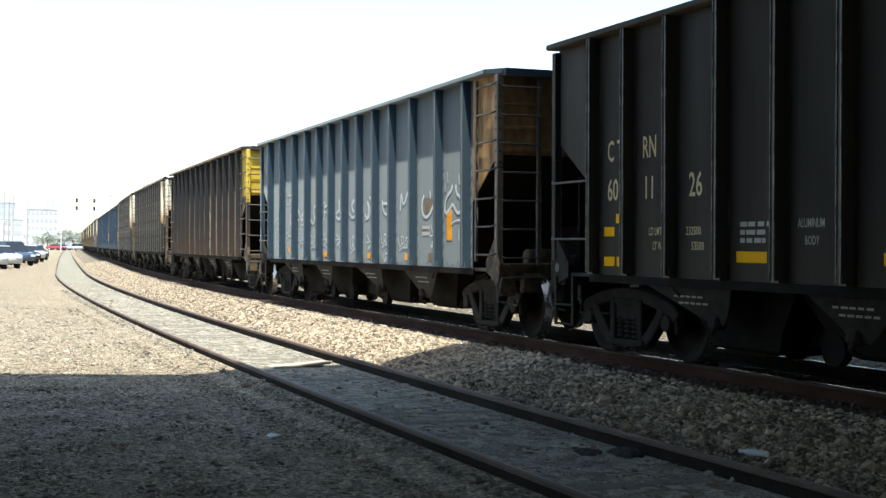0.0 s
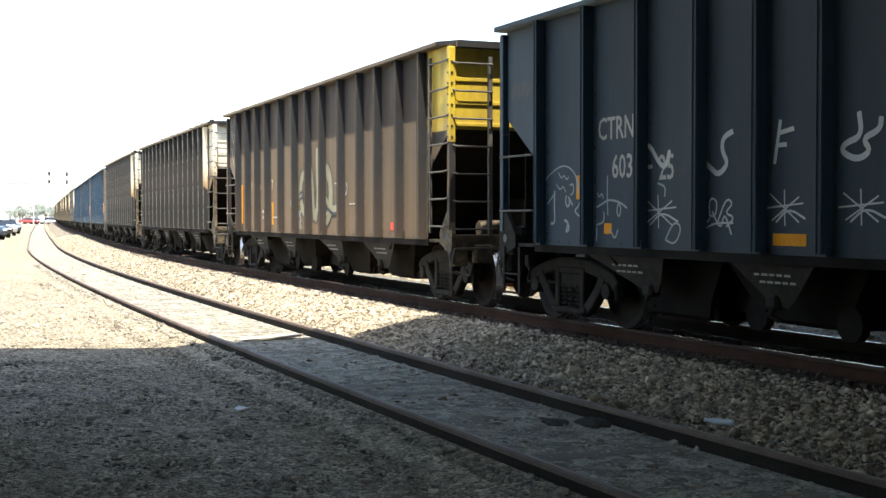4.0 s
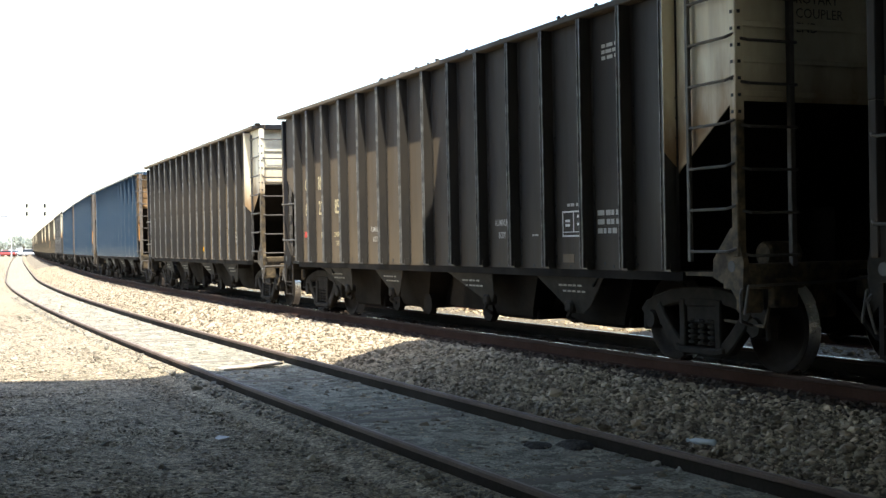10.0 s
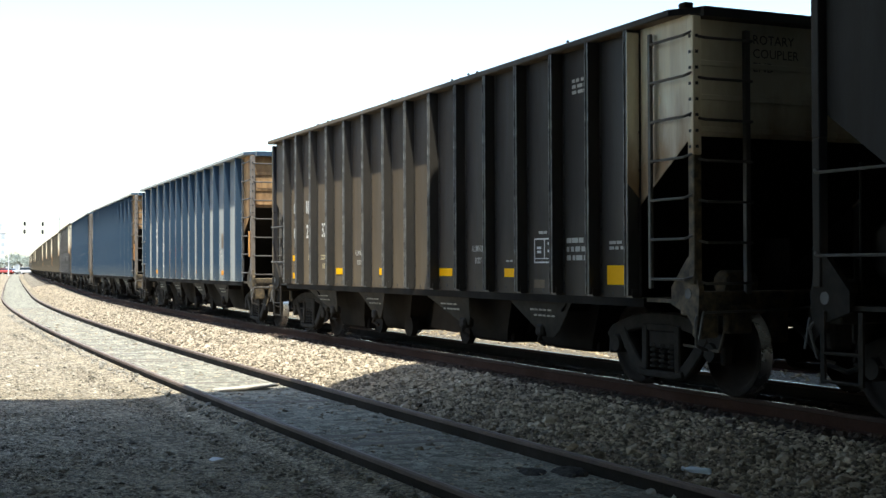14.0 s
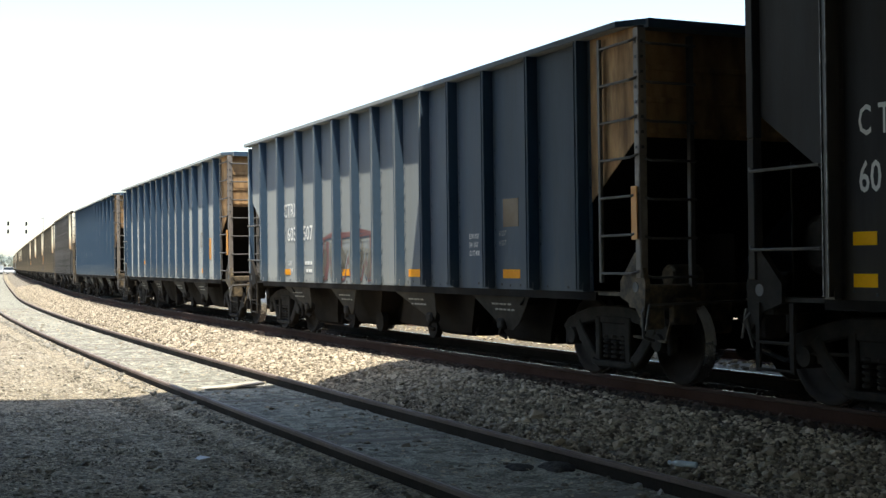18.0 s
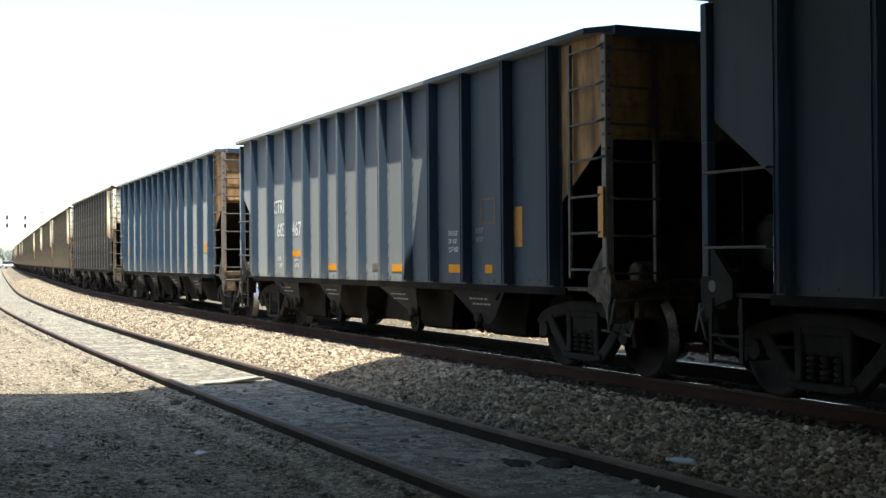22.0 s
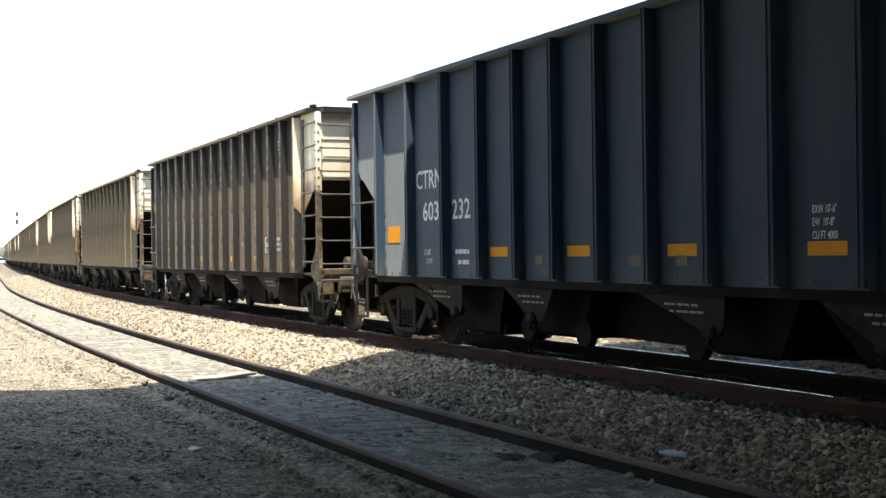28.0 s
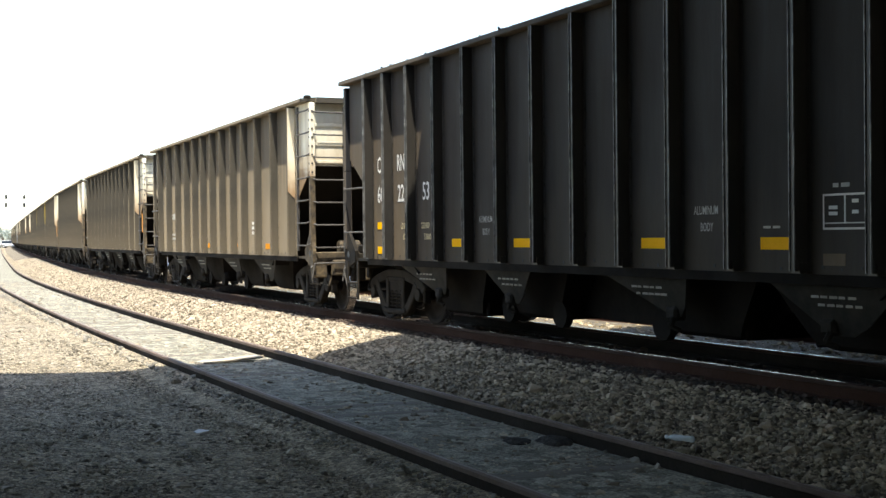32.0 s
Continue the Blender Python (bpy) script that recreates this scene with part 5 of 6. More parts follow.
# the older brown cars behind
for k in (9, 10):
    c = CARS[k]
    bars("stencil_bar", 2.2, 2.9, 1.8, 2.05, 1, M_FAINT, c, k)
    bars("stencil_bar", 2.3, 2.8, 1.3, 1.5, 2, M_FAINT, c, k + 3)
    bars("stencil_bar", 10.4, 10.8, 1.4, 1.7, 3, M_LETTER, c, k + 4)
    reflectors(c, ((3.9, 4.2), (6.4, 6.7), (8.9, 9.2), (11.4, 11.7)), 1.12, M_REFLECT)
for k in (5, 6, 10, 12):
    bm = bmesh.new()
    box(bm, -SKIN - 0.09, -SKIN - 0.075, -HALF + 0.02, -HALF + 0.12, 1.55, 2.1)
    part("reflector", bm, M_OLDREF, CARS[k], "tall worn orange reflective strip")

# dark dots stand in for drain holes along the foot of the sheets
for k in range(11):
    rnd = random.Random(k + 300)
    c = CARS[k]
    bm = bmesh.new()
    for u in np.arange(1.25, 13.4, 0.235):
        if rnd.random() < 0.75:
            uu, z, r = float(u) + rnd.uniform(-0.04, 0.04), 1.035 + rnd.uniform(-0.008, 0.035), rnd.uniform(0.008, 0.017)
            box(bm, -SKIN - 0.0075, -SKIN - 0.002, HALF - uu - r, HALF - uu + r, z - r, z + r)
    tagged(part("drain_hole", bm, M_HOSE, c, "small dark dots for the holes along the foot"), kind="stuff")

# coal caught along the top chord of the black cars
for k in (3, 4, 8):
    rnd = random.Random(k + 500)
    bm = bmesh.new()
    for i in range(40):
        u = rnd.uniform(5.5, 13.5) if k == 3 else rnd.uniform(1, 13.5)
        r = rnd.uniform(0.015, 0.034 if k == 3 else 0.024)
        m = Matrix.Translation((-SKIN - rnd.uniform(0.0, 0.15), HALF - u, TOP + 0.05 + r * 0.4)) @ Matrix.Rotation(rnd.uniform(0, 6), 4, (rnd.random(), rnd.random(), 1)) @ Matrix.Diagonal((r, r * rnd.uniform(0.8, 1.6), r * 0.8, 1))
        bmesh.ops.create_icosphere(bm, subdivisions=1, radius=1.0, matrix=m)
    tagged(part("coal_lump", bm, M_HOSE, CARS[k], "small coal lumps left on the top edge"), kind="stuff")

# words on the white leading ends
M_STAMP = plain("faded_black_stencil", (0.10, 0.085, 0.065))
for k in (3, 4, 8):
    for txt, z in (("ROTARY", 3.58), ("COUPLER", 3.44), ("END", 3.30)):
        cu = bpy.data.curves.new("lettering", "FONT")
        cu.body, cu.size, cu.resolution_u = txt, 0.135, 2
        tmp = bpy.data.objects.new("lettering", cu)
        scene.collection.objects.link(tmp)
        me = bpy.data.meshes.new_from_object(tmp)
        bpy.data.objects.remove(tmp)
        me.materials.clear()
        me.materials.append(M_STAMP)
        me.transform(Matrix(((1, 0, 0, -0.66), (0, 0, 1, -HALF + 0.148), (0, 1, 0, z), (0, 0, 0, 1))))
        ob = new("lettering", me)
        ob.parent = CARS[k]
        tagged(ob, "faded black stencil on the end sheet", kind="stuff")

# bolt heads up the corner posts of the leading ends
bm = bmesh.new()
for i in range(8):
    z = 2.5 + i * 0.155
    box(bm, -SKIN - 0.068, -SKIN - 0.058, -HALF + 0.035, -HALF + 0.065, z - 0.015, z + 0.015)
    box(bm, -SKIN - 0.035, -SKIN - 0.005, -HALF - 0.01, -HALF + 0.002, z - 0.015, z + 0.015)
BOLTS = data_of("corner_bolt", bm, M_HOSE)
for k in range(11):
    tagged(share("corner_bolt", BOLTS, CARS[k], Matrix()), "dark bolt heads on the corner post", kind="stuff")




# ---- trackside ground detail ----
def bank_height(lat):
    a = abs(lat)
    return np.interp(a, [0, 1.75, 2.05, 2.42, 2.83, 3.25], [0.205, 0.2, 0.16, 0.10, 0.045, -0.12])


def stones(name, n, place, size, mat, label, seed, flat=0.75, coarse=False):
    """Many loose stones in one mesh, each an angular lump of its own shape."""
    rnd = np.random.RandomState(seed)
    g = (1 + 5 ** 0.5) / 2
    base = np.array([(-1, g, 0), (1, g, 0), (-1, -g, 0), (1, -g, 0), (0, -1, g), (0, 1, g), (0, -1, -g), (0, 1, -g), (g, 0, -1), (g, 0, 1), (-g, 0, -1), (-g, 0, 1)]) / 1.9
    tri = np.array([(0, 11, 5), (0, 5, 1), (0, 1, 7), (0, 7, 10), (0, 10, 11), (1, 5, 9), (5, 11, 4), (11, 10, 2), (10, 7, 6), (7, 1, 8), (3, 9, 4), (3, 4, 2), (3, 2, 6), (3, 6, 8), (3, 8, 9), (4, 9, 5), (2, 4, 11), (6, 2, 10), (8, 6, 7), (9, 8, 1)])
    if coarse:      # stones of eight faces, for those too small or too far to show more
        base = np.array([(1, 0, 0), (-1, 0, 0), (0, 1, 0), (0, -1, 0), (0, 0, 1), (0, 0, -1)]) * 1.15
        tri = np.array([(0, 2, 4), (2, 1, 4), (1, 3, 4), (3, 0, 4), (2, 0, 5), (1, 2, 5), (3, 1, 5), (0, 3, 5)])
    m = len(base)
    p = place(rnd, n)
    n = len(p)
    r = size[0] * np.exp(rnd.normal(0, size[1], n))
    v = base[None] * (1 + rnd.uniform(-0.28, 0.28, (n, m, 1)))
    v = v * rnd.uniform(0.6, 1.25, (n, 1, 3))
    q = rnd.normal(size=(n, 4))
    q /= np.linalg.norm(q, axis=1)[:, None]
    w, x, y, z = q.T
    rot = np.stack([np.stack([1 - 2 * (y * y + z * z), 2 * (x * y - z * w), 2 * (x * z + y * w)], -1), np.stack([2 * (x * y + z * w), 1 - 2 * (x * x + z * z), 2 * (y * z - x * w)], -1), np.stack([2 * (x * z - y * w), 2 * (y * z + x * w), 1 - 2 * (x * x + y * y)], -1)], 1)
    v = np.einsum("nij,nkj->nki", rot, v) * r[:, None, None]
    v[:, :, 2] *= flat
    v += p[:, None, :]
    me = bpy.data.meshes.new(name)
    me.from_pydata(v.reshape(-1, 3).tolist(), [], (tri[None] + m * np.arange(n)[:, None, None]).reshape(-1, 3).tolist())
    me.materials.append(mat)
    tagged(new(name, me), label, "stones", kind="stuff")


def bank_place(lo, hi, s0, s1):
    def place(rnd, n):
        s = s0 + (s1 - s0) * rnd.uniform(0, 1, n) ** 1.7
        lat = rnd.uniform(lo, hi, n)
        out = np.empty((n, 3))
        ph = np.interp(s, S, PHI)
        out[:, 0] = np.interp(s, S, PX) + lat * np.cos(ph)
        out[:, 1] = np.interp(s, S, PY) - lat * np.sin(ph)
        out[:, 2] = np.where(lat > 2.85, RAIL_Z - 0.215, bank_height(lat)) + rise(out[:, 1]) + rnd.uniform(-0.012, 0.022, n)
        return out
    return place


def lot_place(x0, x1, y0, y1, z, power=1.4):
    def place(rnd, n):
        y = y0 + (y1 - y0) * rnd.uniform(0, 1, n) ** power
        x = rnd.uniform(x0, x1, n)
        keep = lateral(x, y) < -5.3
        x, y = x[keep], y[keep]
        zz = np.array([0.022 * noise.noise((a * 0.55, b * 0.55, 0)) + 0.012 * noise.noise((a * 1.7, b * 1.7, 4)) for a, b in zip(x, y)])
        lat = lateral(x, y)
        return np.stack([x, y, zz + z + np.clip((-6.3 - lat) * 0.035, 0, 0.1)], -1)
    return place


stones("ballast_stones", 82000, bank_place(-3.35, -1.25, 2.0, 26.0), (0.0138, 0.48), M_STONE, "loose angular tan and grey ballast stones beside the main rail", 1)
stones("ballast_stones", 105000, bank_place(-3.35, -1.25, 14.0, 110.0), (0.021, 0.38), M_STONE, "loose ballast stones farther along the bank", 11, coarse=True)
stones("ballast_stones", 9000, bank_place(-1.5, -0.84, 2.0, 60.0), (0.021, 0.34), M_SHADESTONE, "oily ballast stones along the rail, darkened for train shade", 12, coarse=True)
stones("ballast_stones", 3000, bank_place(-0.6, 0.6, 2.0, 60.0), (0.03, 0.3), M_SHADESTONE, "oily ballast stones between the main rails, darkened for train shade", 2)
stones("ballast_stones", 4000, bank_place(0.95, 3.2, 4.0, 60.0), (0.036, 0.3), M_STONE, "loose ballast stones on the far shoulder", 3)
stones("far_stones", 9000, bank_place(2.9, 7.6, 6.0, 60.0), (0.03, 0.4), M_FARSTONE, "dry tan stones about the track behind the train", 16, 0.7, True)
stones("gravel_stones", 72000, lot_place(-2.3, 4.2, 4.8, 25.0, 0.0, 1.25), (0.0085, 0.5), M_PEBBLE, "small pale gravel strewn over the dirt lot", 4, 0.6, True)
stones("gravel_stones", 26000, lot_place(-2.3, 4.2, 4.8, 32.0, 0.0, 1.2), (0.0145, 0.4), M_LOTMIX, "dark and pale pebbles bedded in the dirt lot", 15, 0.55, True)
stones("gravel_stones", 800, lot_place(-2.0, 4.1, 4.5, 40.0, 0.002), (0.019, 0.3), M_PEBBLE, "larger loose stones on the dirt lot", 5, 0.6)


def siding_place(rnd, n):
    s, lat = 4 + 46 * rnd.uniform(0, 1, n) ** 1.5, SIDE_OFF + rnd.uniform(-0.66, 0.66, n)
    ph = np.interp(s, S, PHI)
    y = np.interp(s, S, PY) - lat * np.sin(ph)
    return np.stack([np.interp(s, S, PX) + lat * np.cos(ph), y, 0.052 + rise(y) + rnd.uniform(-0.006, 0.006, n)], -1)


stones("gravel_stones", 6000, siding_place, (0.013, 0.5), M_STONE, "scattered stones between the siding rails", 6, 0.6)



def rail_edge_place(rnd, n):
    s = 4 + 40 * rnd.uniform(0, 1, n) ** 1.5
    lat = SIDE_OFF + rnd.choice([-1.0, -0.9, -0.62, 0.6, 0.92], n) + rnd.uniform(-0.1, 0.1, n)
    ph = np.interp(s, S, PHI)
    y = np.interp(s, S, PY) - lat * np.sin(ph)
    return np.stack([np.interp(s, S, PX) + lat * np.cos(ph), y, 0.05 + rise(y) + rnd.uniform(-0.012, 0.01, n)], -1)


stones("dirt_clods", 5200, rail_edge_place, (0.0135, 0.5), material("dark_clod", (0.3, 0.28, 0.235), (0.16, 0.145, 0.12), 0.95, 0, 40, 3, 0.4, 0.5, vary=0.4, gloss=0.2), "dark dirt clods along the siding rails", 8, 0.7)

# dust between the siding rails, with sunken ties
M_SILT = material("grey_track_dust", (0.315, 0.3, 0.24), (0.2, 0.188, 0.148), 0.95, 0, 30, 1.3, 0.6, 0.8, gloss=0.2, pebble=55.0, pebble_tone=0.45, cobble=9.0)
bm = bmesh.new()
sweep(bm, [(SIDE_OFF - 0.72, 0.055), (SIDE_OFF - 0.45, 0.056), (SIDE_OFF + 0.3, 0.056), (SIDE_OFF + 0.7, 0.055), (SIDE_OFF + 0.7, -0.1), (SIDE_OFF - 0.72, -0.1)], along(-60, 400, 1.0, 8.0))
SILT = tagged(part("siding_bed", bm, M_SILT, smooth=False), "grey silt filling the siding between its rails", "track bed", kind="structure")

for sg, name in ((-1, "outer"), (1, "inner")):
    bm = bmesh.new()
    edge = [(SIDE_OFF + sg * 0.79, 0.052), (SIDE_OFF + sg * 0.95, 0.042), (SIDE_OFF + sg * 1.2, 0.008), (SIDE_OFF + sg * 1.5, -0.05), (SIDE_OFF + sg * 0.79, -0.1)]
    sweep(bm, edge if sg < 0 else edge[::-1], along(-60, 400, 1.0, 8.0))
    bmesh.ops.recalc_face_normals(bm, faces=bm.faces)
    tagged(part("siding_shoulder", bm, M_GROUND, smooth=False), "packed gravel heaped against the siding rail", "track bed", kind="structure")


def tie_data(half, mat):
    bm = bmesh.new()
    soft_box(bm, -half, half, -0.11, 0.11, -0.12, 0.0, 0.012)
    return data_of("tie", bm, mat)


TIE_ME = tie_data(0.62, M_TIE)
# main ties share the bed colour that is darkened for the train's shade
TIE_LONG = tie_data(1.3, M_SHADEBED)
rnd = random.Random(5)
for i in range(100):
    s = 4 + i * 0.53 + rnd.uniform(-0.05, 0.05)
    p = on_track(s, SIDE_OFF, 0.046 + rnd.uniform(-0.012, 0.013))
    share("tie", TIE_ME, SILT, pose(p.x, p.y, p.z, 0, 0, -math.degrees(float(np.interp(s, S, PHI))) + rnd.uniform(-2, 2)))
MAIN_BED = bpy.data.objects["ballast_bed"]
for i in range(110):
    s = 3 + i * 0.5
    p = on_track(s, 0, RAIL_Z - 0.168)
    share("tie", TIE_LONG, MAIN_BED, pose(p.x, p.y, p.z, 0, 0, -math.degrees(float(np.interp(s, S, PHI)))))


# ---- litter ----
def litter():
    bm = bmesh.new()
    soft_box(bm, -0.42, 0.42, -0.12, 0.12, 0, 0.03, 0.008)
    for v in bm.verts:
        v.co.z += 0.02 * math.sin(v.co.x * 3)
        v.co.y += 0.03 * v.co.x
    pl = part("plank", bm, material("bleached_plank", (0.52, 0.47, 0.38), (0.38, 0.33, 0.26), 0.9, 0, 20, 3, 0.4, 0.7, stretch=(0.3, 3, 3)))
    pl.matrix_basis = pose(4.72, 15.75, 0.07, 0, 0, 8)
    tagged(pl, "bleached plank lying between the siding rails", "plank")
    m_dirt = material("dark_oily_dirt", (0.05, 0.043, 0.035), (0.03, 0.026, 0.022), 0.95, 0, 30, 4, 0.8, 0.6, gloss=0.2, pebble=40.0)
    for x, y, r, h, seed in ((5.12, 8.36, 0.17, 0.04, 1), (4.86, 8.5, 0.14, 0.02, 2)):
        bm = bmesh.new()
        n = 18
        rings = []
        for j in range(5):
            f = 1 - j / 4
            rings.append([bm.verts.new((math.cos(a) * r * f * (1 + 0.35 * noise.noise((math.cos(a) * 2, math.sin(a) * 2, seed))), math.sin(a) * r * 1.6 * f * (1 + 0.35 * noise.noise((math.cos(a) * 2, math.sin(a) * 2, seed + 9))), h * (1 - f * f) + 0.012 * noise.noise((a * 2, j, seed)) - (0.03 if j == 0 else 0))) for a in (2 * math.pi * i / n for i in range(n))])
        for lo, hi in zip(rings, rings[1:]):
            for i in range(n):
                bm.faces.new((lo[i], lo[(i + 1) % n], hi[(i + 1) % n], hi[i]))
        dp = part("dirt_mound", bm, m_dirt, smooth=True)
        dp.matrix_basis = pose(x, y, 0.055, 0, 0, -20)
        tagged(dp, "low mound of dark oily dirt against the siding rail", "dirt mound")
    bm = bmesh.new()
    v = [bm.verts.new(p) for p in ((-0.06, -0.03, 0), (0.05, -0.035, 0.012), (0.065, 0.03, 0.0), (0.0, 0.045, 0.022), (-0.055, 0.03, 0.006))]
    top = [bm.verts.new(a.co + Vector((0, 0, 0.003))) for a in v]
    bm.faces.new(v[::-1])
    bm.faces.new(top)
    for i in range(5):
        j = (i + 1) % 5
        bm.faces.new((v[i], v[j], top[j], top[i]))
    pa = part("paper_scrap", bm, plain("white_paper", (0.85, 0.86, 0.88), 0.8))
    pa.matrix_basis = pose(2.80, 10.15, 0.03, 0, 0, 20)
    tagged(pa, "crumpled white scrap of paper on the gravel", "litter")
    m = bpy.data.materials.new("thin_plastic")
    m.use_nodes = True
    b = m.node_tree.nodes["Principled BSDF"]
    b.inputs["Base Color"].default_value = (0.8, 0.9, 0.97, 1)
    b.inputs["Roughness"].default_value, b.inputs["Transmission Weight"].default_value, b.inputs["IOR"].default_value = 0.15, 0.3, 1.3
    root = empty("plastic_bottle", "crushed clear blue plastic bottle lying on ballast", "bottle", m=pose(5.93, 7.84, 0.105, 8, 0, 118))
    bm = bmesh.new()
    turned(bm, [(-0.11, 0.01), (-0.11, 0.03), (-0.10, 0.034), (-0.03, 0.03), (0.0, 0.034), (0.05, 0.033), (0.085, 0.02), (0.095, 0.013), (0.11, 0.013)], 14)
    for v in bm.verts:
        v.co.z *= 0.75
    part("bottle_body", bm, m, root, smooth=True)
    bm = bmesh.new()
    turned(bm, [(0.108, 0.015), (0.108, 0.016), (0.125, 0.016), (0.125, 0.012)], 12)
    part("cap", bm, plain("pale_cap", (0.7, 0.75, 0.8)), root)


litter()


# ---- signals, poles ----
M_SILVER = plain("silver_paint", (0.78, 0.79, 0.80), 0.5, 0.2)
M_SIGNAL = plain("black_signal_head", (0.02, 0.02, 0.02), 0.6)
M_POLE = material("grey_pole_wood", (0.40, 0.40, 0.39), (0.3, 0.3, 0.29), 0.9, 0, 10, 1, 0.2)


def signal_bridge():
    # support unseen: kept slim and silver so that it fades into the sky
    root = empty("signal_mast", "slim silver cantilever signal mast with four black heads", "railway signal")
    base = on_track(265, -7.2)
    z0 = base.z

    def at(lat, z):
        p = on_track(265, lat + 1.4)
        return Vector((p.x, p.y, z0 + z))
    bm = bmesh.new()
    rod(bm, at(-7.2, -0.1), at(-7.2, 7.4), 0.09, 8)
    part("mast", bm, M_SILVER, root)
    bm = bmesh.new()
    rod(bm, at(-7.2, 7.3), at(0.4, 7.3), 0.05, 8)
    part("arm", bm, M_SILVER, root)
    for lat in (-4.3, -0.85):
        bm = bmesh.new()
        rod(bm, at(lat, 7.3), at(lat, 11.3), 0.03, 6)
        part("bracket", bm, M_SILVER, root)
        for z in (8.9, 10.5):
            c = at(lat, z)
            bm = bmesh.new()
            soft_box(bm, c.x - 0.22, c.x + 0.22, c.y - 0.36, c.y - 0.1, c.z - 0.42, c.z + 0.42, 0.08)
            head = part("signal_head", bm, M_SIGNAL, root)
            for dz in (-0.25, 0.2):
                bm = bmesh.new()
                rod(bm, (c.x, c.y - 0.36, c.z + dz), (c.x, c.y - 0.6, c.z + dz), 0.13, 10)
                part("hood", bm, M_SIGNAL, head)


signal_bridge()


def pole(x, y, h, r, arm, label):
    z = float(rise(y))
    root = empty("utility_pole", label, "pole", m=pose(x, y, z))
    bm = bmesh.new()
    rod(bm, (0, 0, -0.2), (0, 0, h), r, 10, r * 0.65)
    part("shaft", bm, M_POLE, root)
    if arm:
        bm = bmesh.new()
        soft_box(bm, -arm, arm, -0.06, 0.06, h - 0.45, h - 0.3, 0.015)
        part("crossarm", bm, M_POLE, root)


def along_ray(az, d):
    return d * math.sin(radians(az)), d * math.cos(radians(az))


x, y = along_ray(8.5, 215)
pole(x, y, 10.1, 0.13, 0.6, "weathered utility pole with a crossarm behind the train")
for az, h in ((4.05, 12.5), (4.25, 11.0), (4.42, 11.6), (5.02, 11.4)):
    x, y = along_ray(az, 230)
    pole(x, y, h * 0.85, 0.16, 0, "tall plain grey pole beyond the parked cars")


# ---- parked cars ----
M_GLASS = bpy.data.materials.new("car_glass")
M_GLASS.use_nodes = True
M_GLASS.node_tree.nodes["Principled BSDF"].inputs["Base Color"].default_value = (0.02, 0.025, 0.03, 1)
M_GLASS.node_tree.nodes["Principled BSDF"].inputs["Roughness"].default_value = 0.06
M_TYRE = plain("black_tyre", (0.02, 0.02, 0.02), 0.9)


def parked_car(x, y, turn, paint, tall, label):
    root = empty("parked_car", label, "car", "parked cars by the lot", pose(x, y, float(rise(y)), 0, 0, turn))
    bm = bmesh.new()
    h = 1.45 if not tall else 1.75
    side = [(-2.2, 0.35), (-2.25, 0.7), (-2.1, 0.92), (-1.2, 1.0), (1.45, 1.02), (2.1, 0.95), (2.22, 0.7), (2.2, 0.35)]
    prism(bm, side, "x", -0.88, 0.88)
    bmesh.ops.recalc_face_normals(bm, faces=bm.faces)
    bmesh.ops.bevel(bm, geom=bm.edges[:], offset=0.06, segments=2, affect="EDGES")
    part("body", bm, paint, root, smooth=True)
    bm = bmesh.new()
    cab = [(-1.15, 0.99), (-0.5, h - 0.06), (0.9 if not tall else 1.7, h - 0.06), (1.5 if not tall else 1.95, 1.0)]
    lo = [bm.verts.new((sx * (0.8 if z < 1.1 else 0.64), yy, z)) for sx in (-1, 1) for yy, z in cab]
    bm.faces.new(lo[:4])
    bm.faces.new(lo[:3:-1])
    for i in range(4):
        j = (i + 1) % 4
        bm.faces.new((lo[i], lo[4 + i], lo[4 + j], lo[j]))
    part("window_glass", bm, M_GLASS, root)
    bm = bmesh.new()
    soft_box(bm, -0.66, 0.66, -0.5, 0.92 if not tall else 1.72, h - 0.07, h, 0.03)
    part("roof", bm, paint, root)
    for sx in (-1, 1):
        for yy in (-1.4, 1.35):
            bm = bmesh.new()
            rod(bm, (sx * 0.7, yy, 0.33), (sx * 0.9, yy, 0.33), 0.33, 18)
            t = part("tyre", bm, M_TYRE, root)
            bm = bmesh.new()
            rod(bm, (sx * 0.89, yy, 0.33), (sx * 0.91, yy, 0.33), 0.19, 12)
            part("rim", bm, M_SILVER, t)
        bm = bmesh.new()
        soft_box(bm, sx * 0.62 - 0.16, sx * 0.62 + 0.16, -2.27, -2.2, 0.66, 0.82, 0.02)
        part("headlight", bm, M_SILVER, root)


def paint(name, col):
    m = plain(name, col, 0.25)
    m.node_tree.nodes["Principled BSDF"].inputs["Coat Weight"].default_value = 0.6
    return m


P_DARK, P_SILVER, P_BLUE, P_RED, P_WHITE = paint("dark_car_paint", (0.03, 0.033, 0.04)), paint("silver_car_paint", (0.55, 0.58, 0.6)), paint("blue_car_paint", (0.06, 0.09, 0.14)), paint("red_car_paint", (0.35, 0.05, 0.04)), paint("white_car_paint", (0.75, 0.75, 0.74))
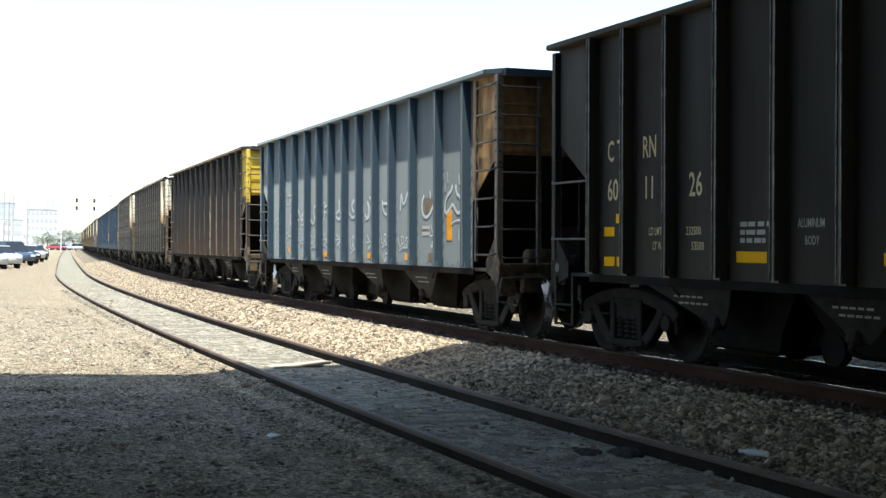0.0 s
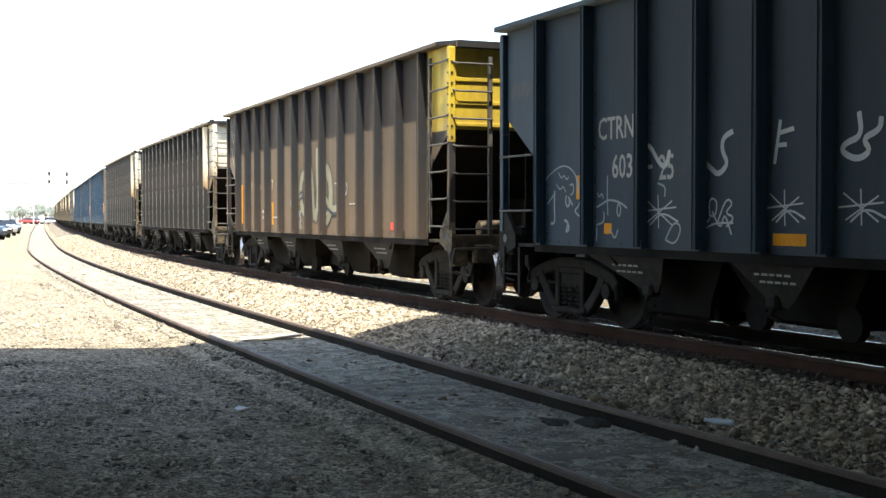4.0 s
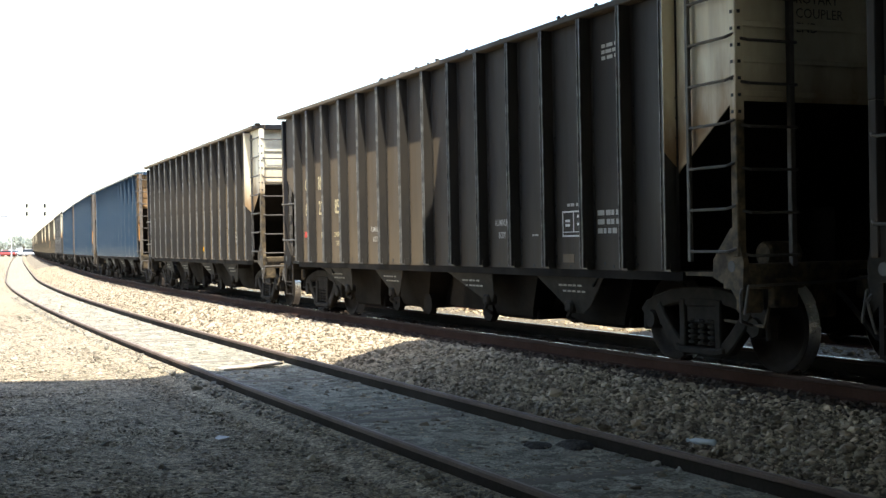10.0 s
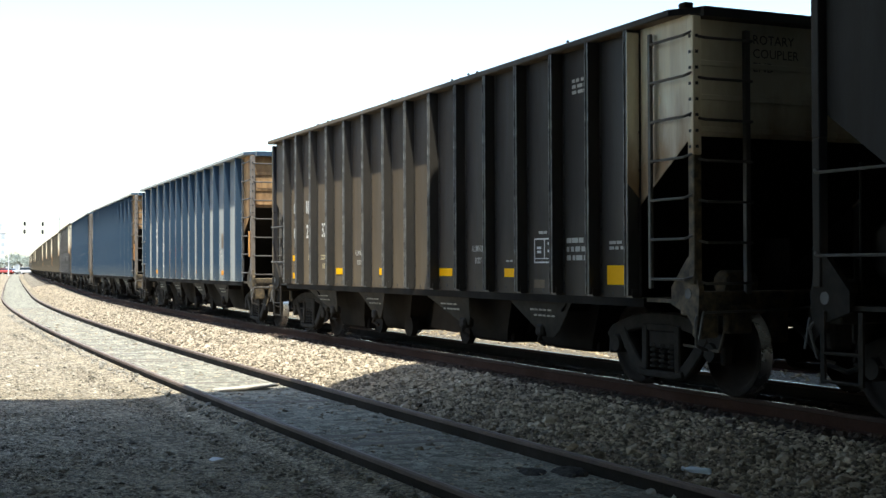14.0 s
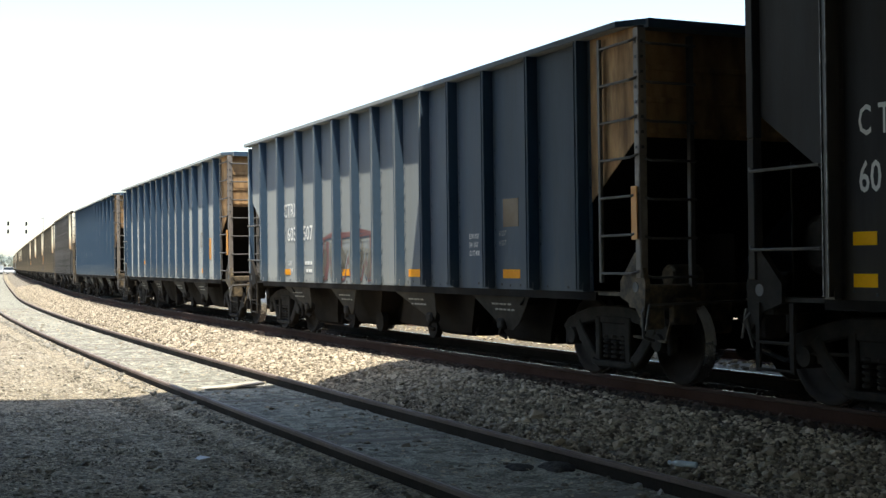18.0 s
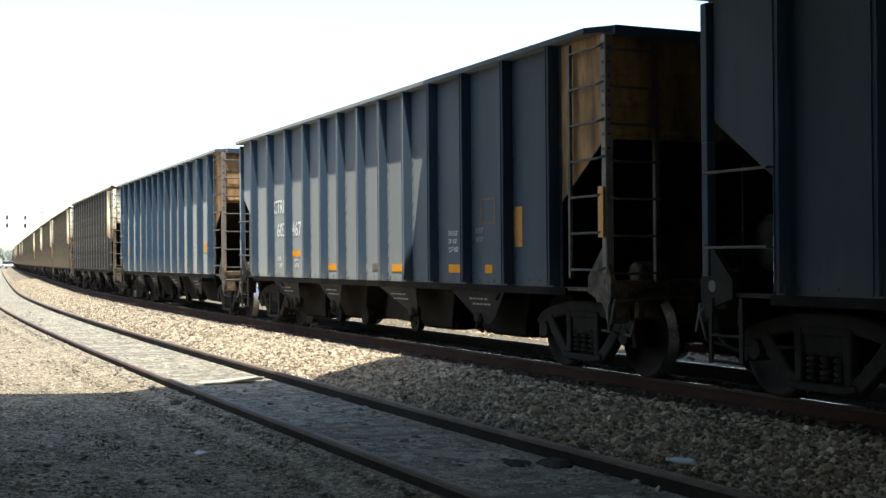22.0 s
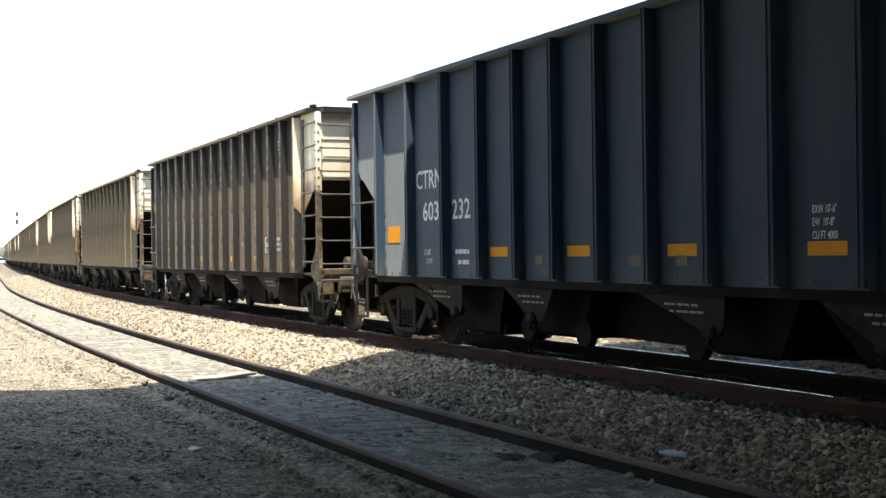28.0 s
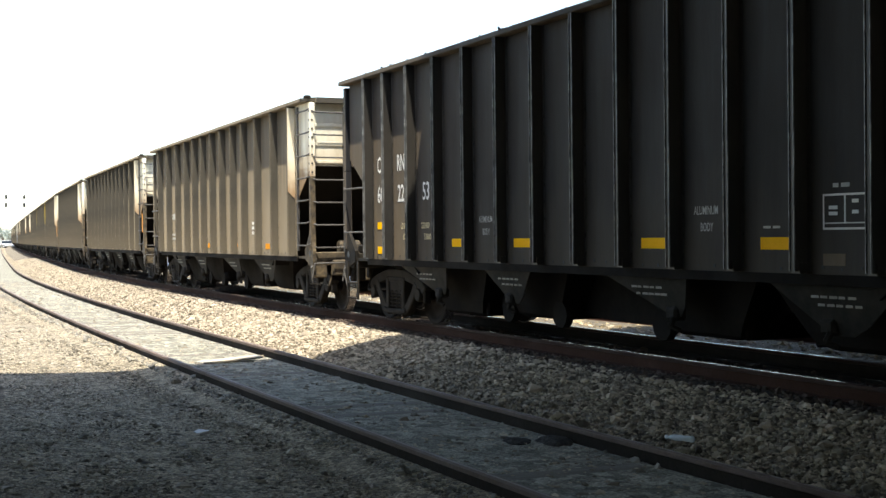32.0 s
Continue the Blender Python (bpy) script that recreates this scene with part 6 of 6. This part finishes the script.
for az, d, turn, p, tall, label in ((3.2, 72, 12, P_DARK, False, "dark saloon parked on gravel"), (3.9, 80, 10, P_SILVER, False, "silver saloon parked on gravel"), (4.4, 84, 15, P_SILVER, False, "pale silver hatchback parked on gravel"),
                                    (5.0, 96, 20, P_BLUE, True, "dark blue pickup parked on gravel"), (5.35, 106, 16, P_DARK, False, "dark saloon parked beyond the pickup"), (5.7, 118, 12, P_WHITE, False, "white saloon parked on gravel"), (5.95, 132, 10, P_BLUE, False, "small blue saloon parked far off"),
                                    (6.9, 300, 60, P_RED, False, "red saloon crossing far off"), (7.15, 305, 60, P_SILVER, False, "silver saloon far off"), (7.9, 310, 70, P_WHITE, True, "white van far off")):
    x, y = along_ray(az - 0.65, d)
    parked_car(x, y, turn, p, tall, label)


# ---- far buildings and trees ----
M_PALE = material("pale_plaster", (0.60, 0.61, 0.61), (0.54, 0.55, 0.56), 0.9, 0, 4, 0.2, 0.05, 0.4)
M_PALEBLUE = material("pale_blue_cladding", (0.44, 0.50, 0.55), (0.39, 0.45, 0.5), 0.7, 0, 4, 0.2, 0.05, 0.4)
# windows nearly as pale as the walls: distance haze put into their colour
M_PANE = plain("hazy_window", (0.42, 0.46, 0.49), 0.2)


def building(az, d, wide, deep, h, floors, cols, mat, label, sign=False):
    x, y = along_ray(az, d)
    z = float(rise(y))
    root = empty("office_building", label, "building", m=pose(x, y, z, 0, 0, -az))
    bm = bmesh.new()
    box(bm, -wide / 2, wide / 2, 0, deep, -0.3, h)
    part("wall", bm, mat, root)
    bm = bmesh.new()
    soft_box(bm, -wide / 2 - 0.2, wide / 2 + 0.2, -0.2, deep + 0.2, h, h + 0.4, 0.05)
    roof = part("roof", bm, mat, root)
    step, rise_h = wide / cols, h / floors
    for f in range(floors):
        for c0 in range(cols):
            cx, cz = -wide / 2 + (c0 + 0.5) * step, (f + 0.55) * rise_h
            bm = bmesh.new()
            box(bm, cx - step * 0.36, cx + step * 0.36, -0.08, -0.01, cz - rise_h * 0.25, cz + rise_h * 0.25)
            part("window", bm, M_PANE, root)
    if sign:
        for i in range(2):
            bm = bmesh.new()
            cx = wide * (0.12 + 0.16 * i)
            soft_box(bm, cx, cx + wide * 0.11, 0.4, 0.8, h + 0.8, h + 3.2, 0.05)
            part("roof_sign", bm, M_PANE, roof)
            bm = bmesh.new()
            rod(bm, (cx + 0.4, 0.6, h), (cx + 0.4, 0.6, h + 1.0), 0.1)
            part("sign_post", bm, M_PANE, roof)


building(5.62, 430, 9.8, 14, 12.5, 5, 7, M_PALE, "pale five-storey office block with a roof sign", True)
building(3.65, 520, 16.0, 14, 17.0, 6, 5, M_PALEBLUE, "tall pale blue tower block in the haze")
building(4.5, 480, 26.0, 12, 4.6, 2, 9, M_PALE, "low pale warehouse with a long roof")
building(6.2, 380, 9.0, 8, 2.8, 1, 5, M_PALE, "low pale trackside building")
building(2.2, 430, 40.0, 12, 9.0, 3, 12, M_PALE, "long pale storage building")

# leaf green paled: the distance haze is put into this colour
M_LEAF = material("hazy_leaf", (0.36, 0.40, 0.35), (0.28, 0.31, 0.26), 0.8, 0, 3, 0.4, 0.1, 0.7, vary=0.3)
M_BARK = material("bark", (0.13, 0.10, 0.075), (0.08, 0.065, 0.05), 0.95, 0, 12, 1, 0.5)


def tree(x, y, h, seed):
    rnd = random.Random(seed)
    root = empty("tree", "broad leafy green tree far off in haze", "tree", "far trees", pose(x, y, float(rise(y))))
    bm = bmesh.new()
    rod(bm, (0, 0, -0.2), (0, 0, h * 0.5), h * 0.035, 8, h * 0.02)
    for i in range(6):
        a = rnd.uniform(0, 6.28)
        rod(bm, (0, 0, h * rnd.uniform(0.3, 0.48)), (math.cos(a) * h * 0.3, math.sin(a) * h * 0.3, h * rnd.uniform(0.55, 0.8)), h * 0.018, 6, h * 0.006)
    part("trunk", bm, M_BARK, root)
    bm = bmesh.new()
    blobs = [(rnd.uniform(-0.35, 0.35) * h, rnd.uniform(-0.35, 0.35) * h, rnd.uniform(0.42, 0.85) * h, rnd.uniform(0.14, 0.24) * h) for _ in range(9)]
    for _ in range(420):
        bx, by, bz, br = rnd.choice(blobs)
        d = Vector((rnd.gauss(0, 1), rnd.gauss(0, 1), rnd.gauss(0, 1))).normalized() * br * rnd.uniform(0.6, 1.05)
        c = Vector((bx, by, bz)) + d
        s = h * rnd.uniform(0.025, 0.06)
        e = Vector((rnd.gauss(0, 1), rnd.gauss(0, 1), rnd.gauss(0, 1))).normalized()
        f = e.orthogonal().normalized()
        g = e.cross(f)
        bm.faces.new([bm.verts.new(c + f * s), bm.verts.new(c + g * s * 0.7), bm.verts.new(c - f * s), bm.verts.new(c - g * s * 0.7)])
    part("crown", bm, M_LEAF, root)


rnd = random.Random(8)
for i in range(16):
    x, y = along_ray(5.5 + i * 0.16 + rnd.uniform(-0.05, 0.05), 360 + rnd.uniform(-20, 60))
    tree(x, y, rnd.uniform(3.6, 5.6), 100 + i)
for i in range(5):
    x, y = along_ray(7.7 + i * 0.25, 400 + 15 * i)
    tree(x, y, rnd.uniform(4.0, 6.0), 200 + i)


# ---- what moves: the train rolls past at a steady pace ----
SPEED = 3.886
CAR_SHIFT = {5: 0.02, 6: 0.0, 7: -0.13, 8: -0.07}      # shifts along the track that fit single cars to the camera's view


def tip(k, t):
    """Way along the track from abreast of the camera to the trailing tip of car k."""
    return 60.685 + PITCH * (k - 6) - SPEED * (t - 13) + CAR_SHIFT.get(k, 0.0)


def car_pose(k, t):
    s = tip(k, t) - HALF
    a, b = on_track(s - TRUCK), on_track(s + TRUCK)
    mid = (a + b) / 2
    d = b - a
    return pose(mid.x, mid.y, mid.z + RAIL_Z + LIFT_FAR / 2, math.degrees(math.atan2(d.z, math.hypot(d.x, d.y))), -CROSS, math.degrees(math.atan2(-d.x, d.y)))


def motions():
    for k, car in CARS.items():
        walk(car, [(t, car_pose(k, t)) for t in range(33)])
        if k < 13:
            for ax in [c for c in car.children if c.name.startswith("axle")]:
                at = ax.matrix_basis.translation.copy()
                walk(ax, [(i / 6, Matrix.Translation(at) @ Matrix.Rotation(SPEED * i / 6 / WHEEL_R, 4, "X")) for i in range(193)])


motions()
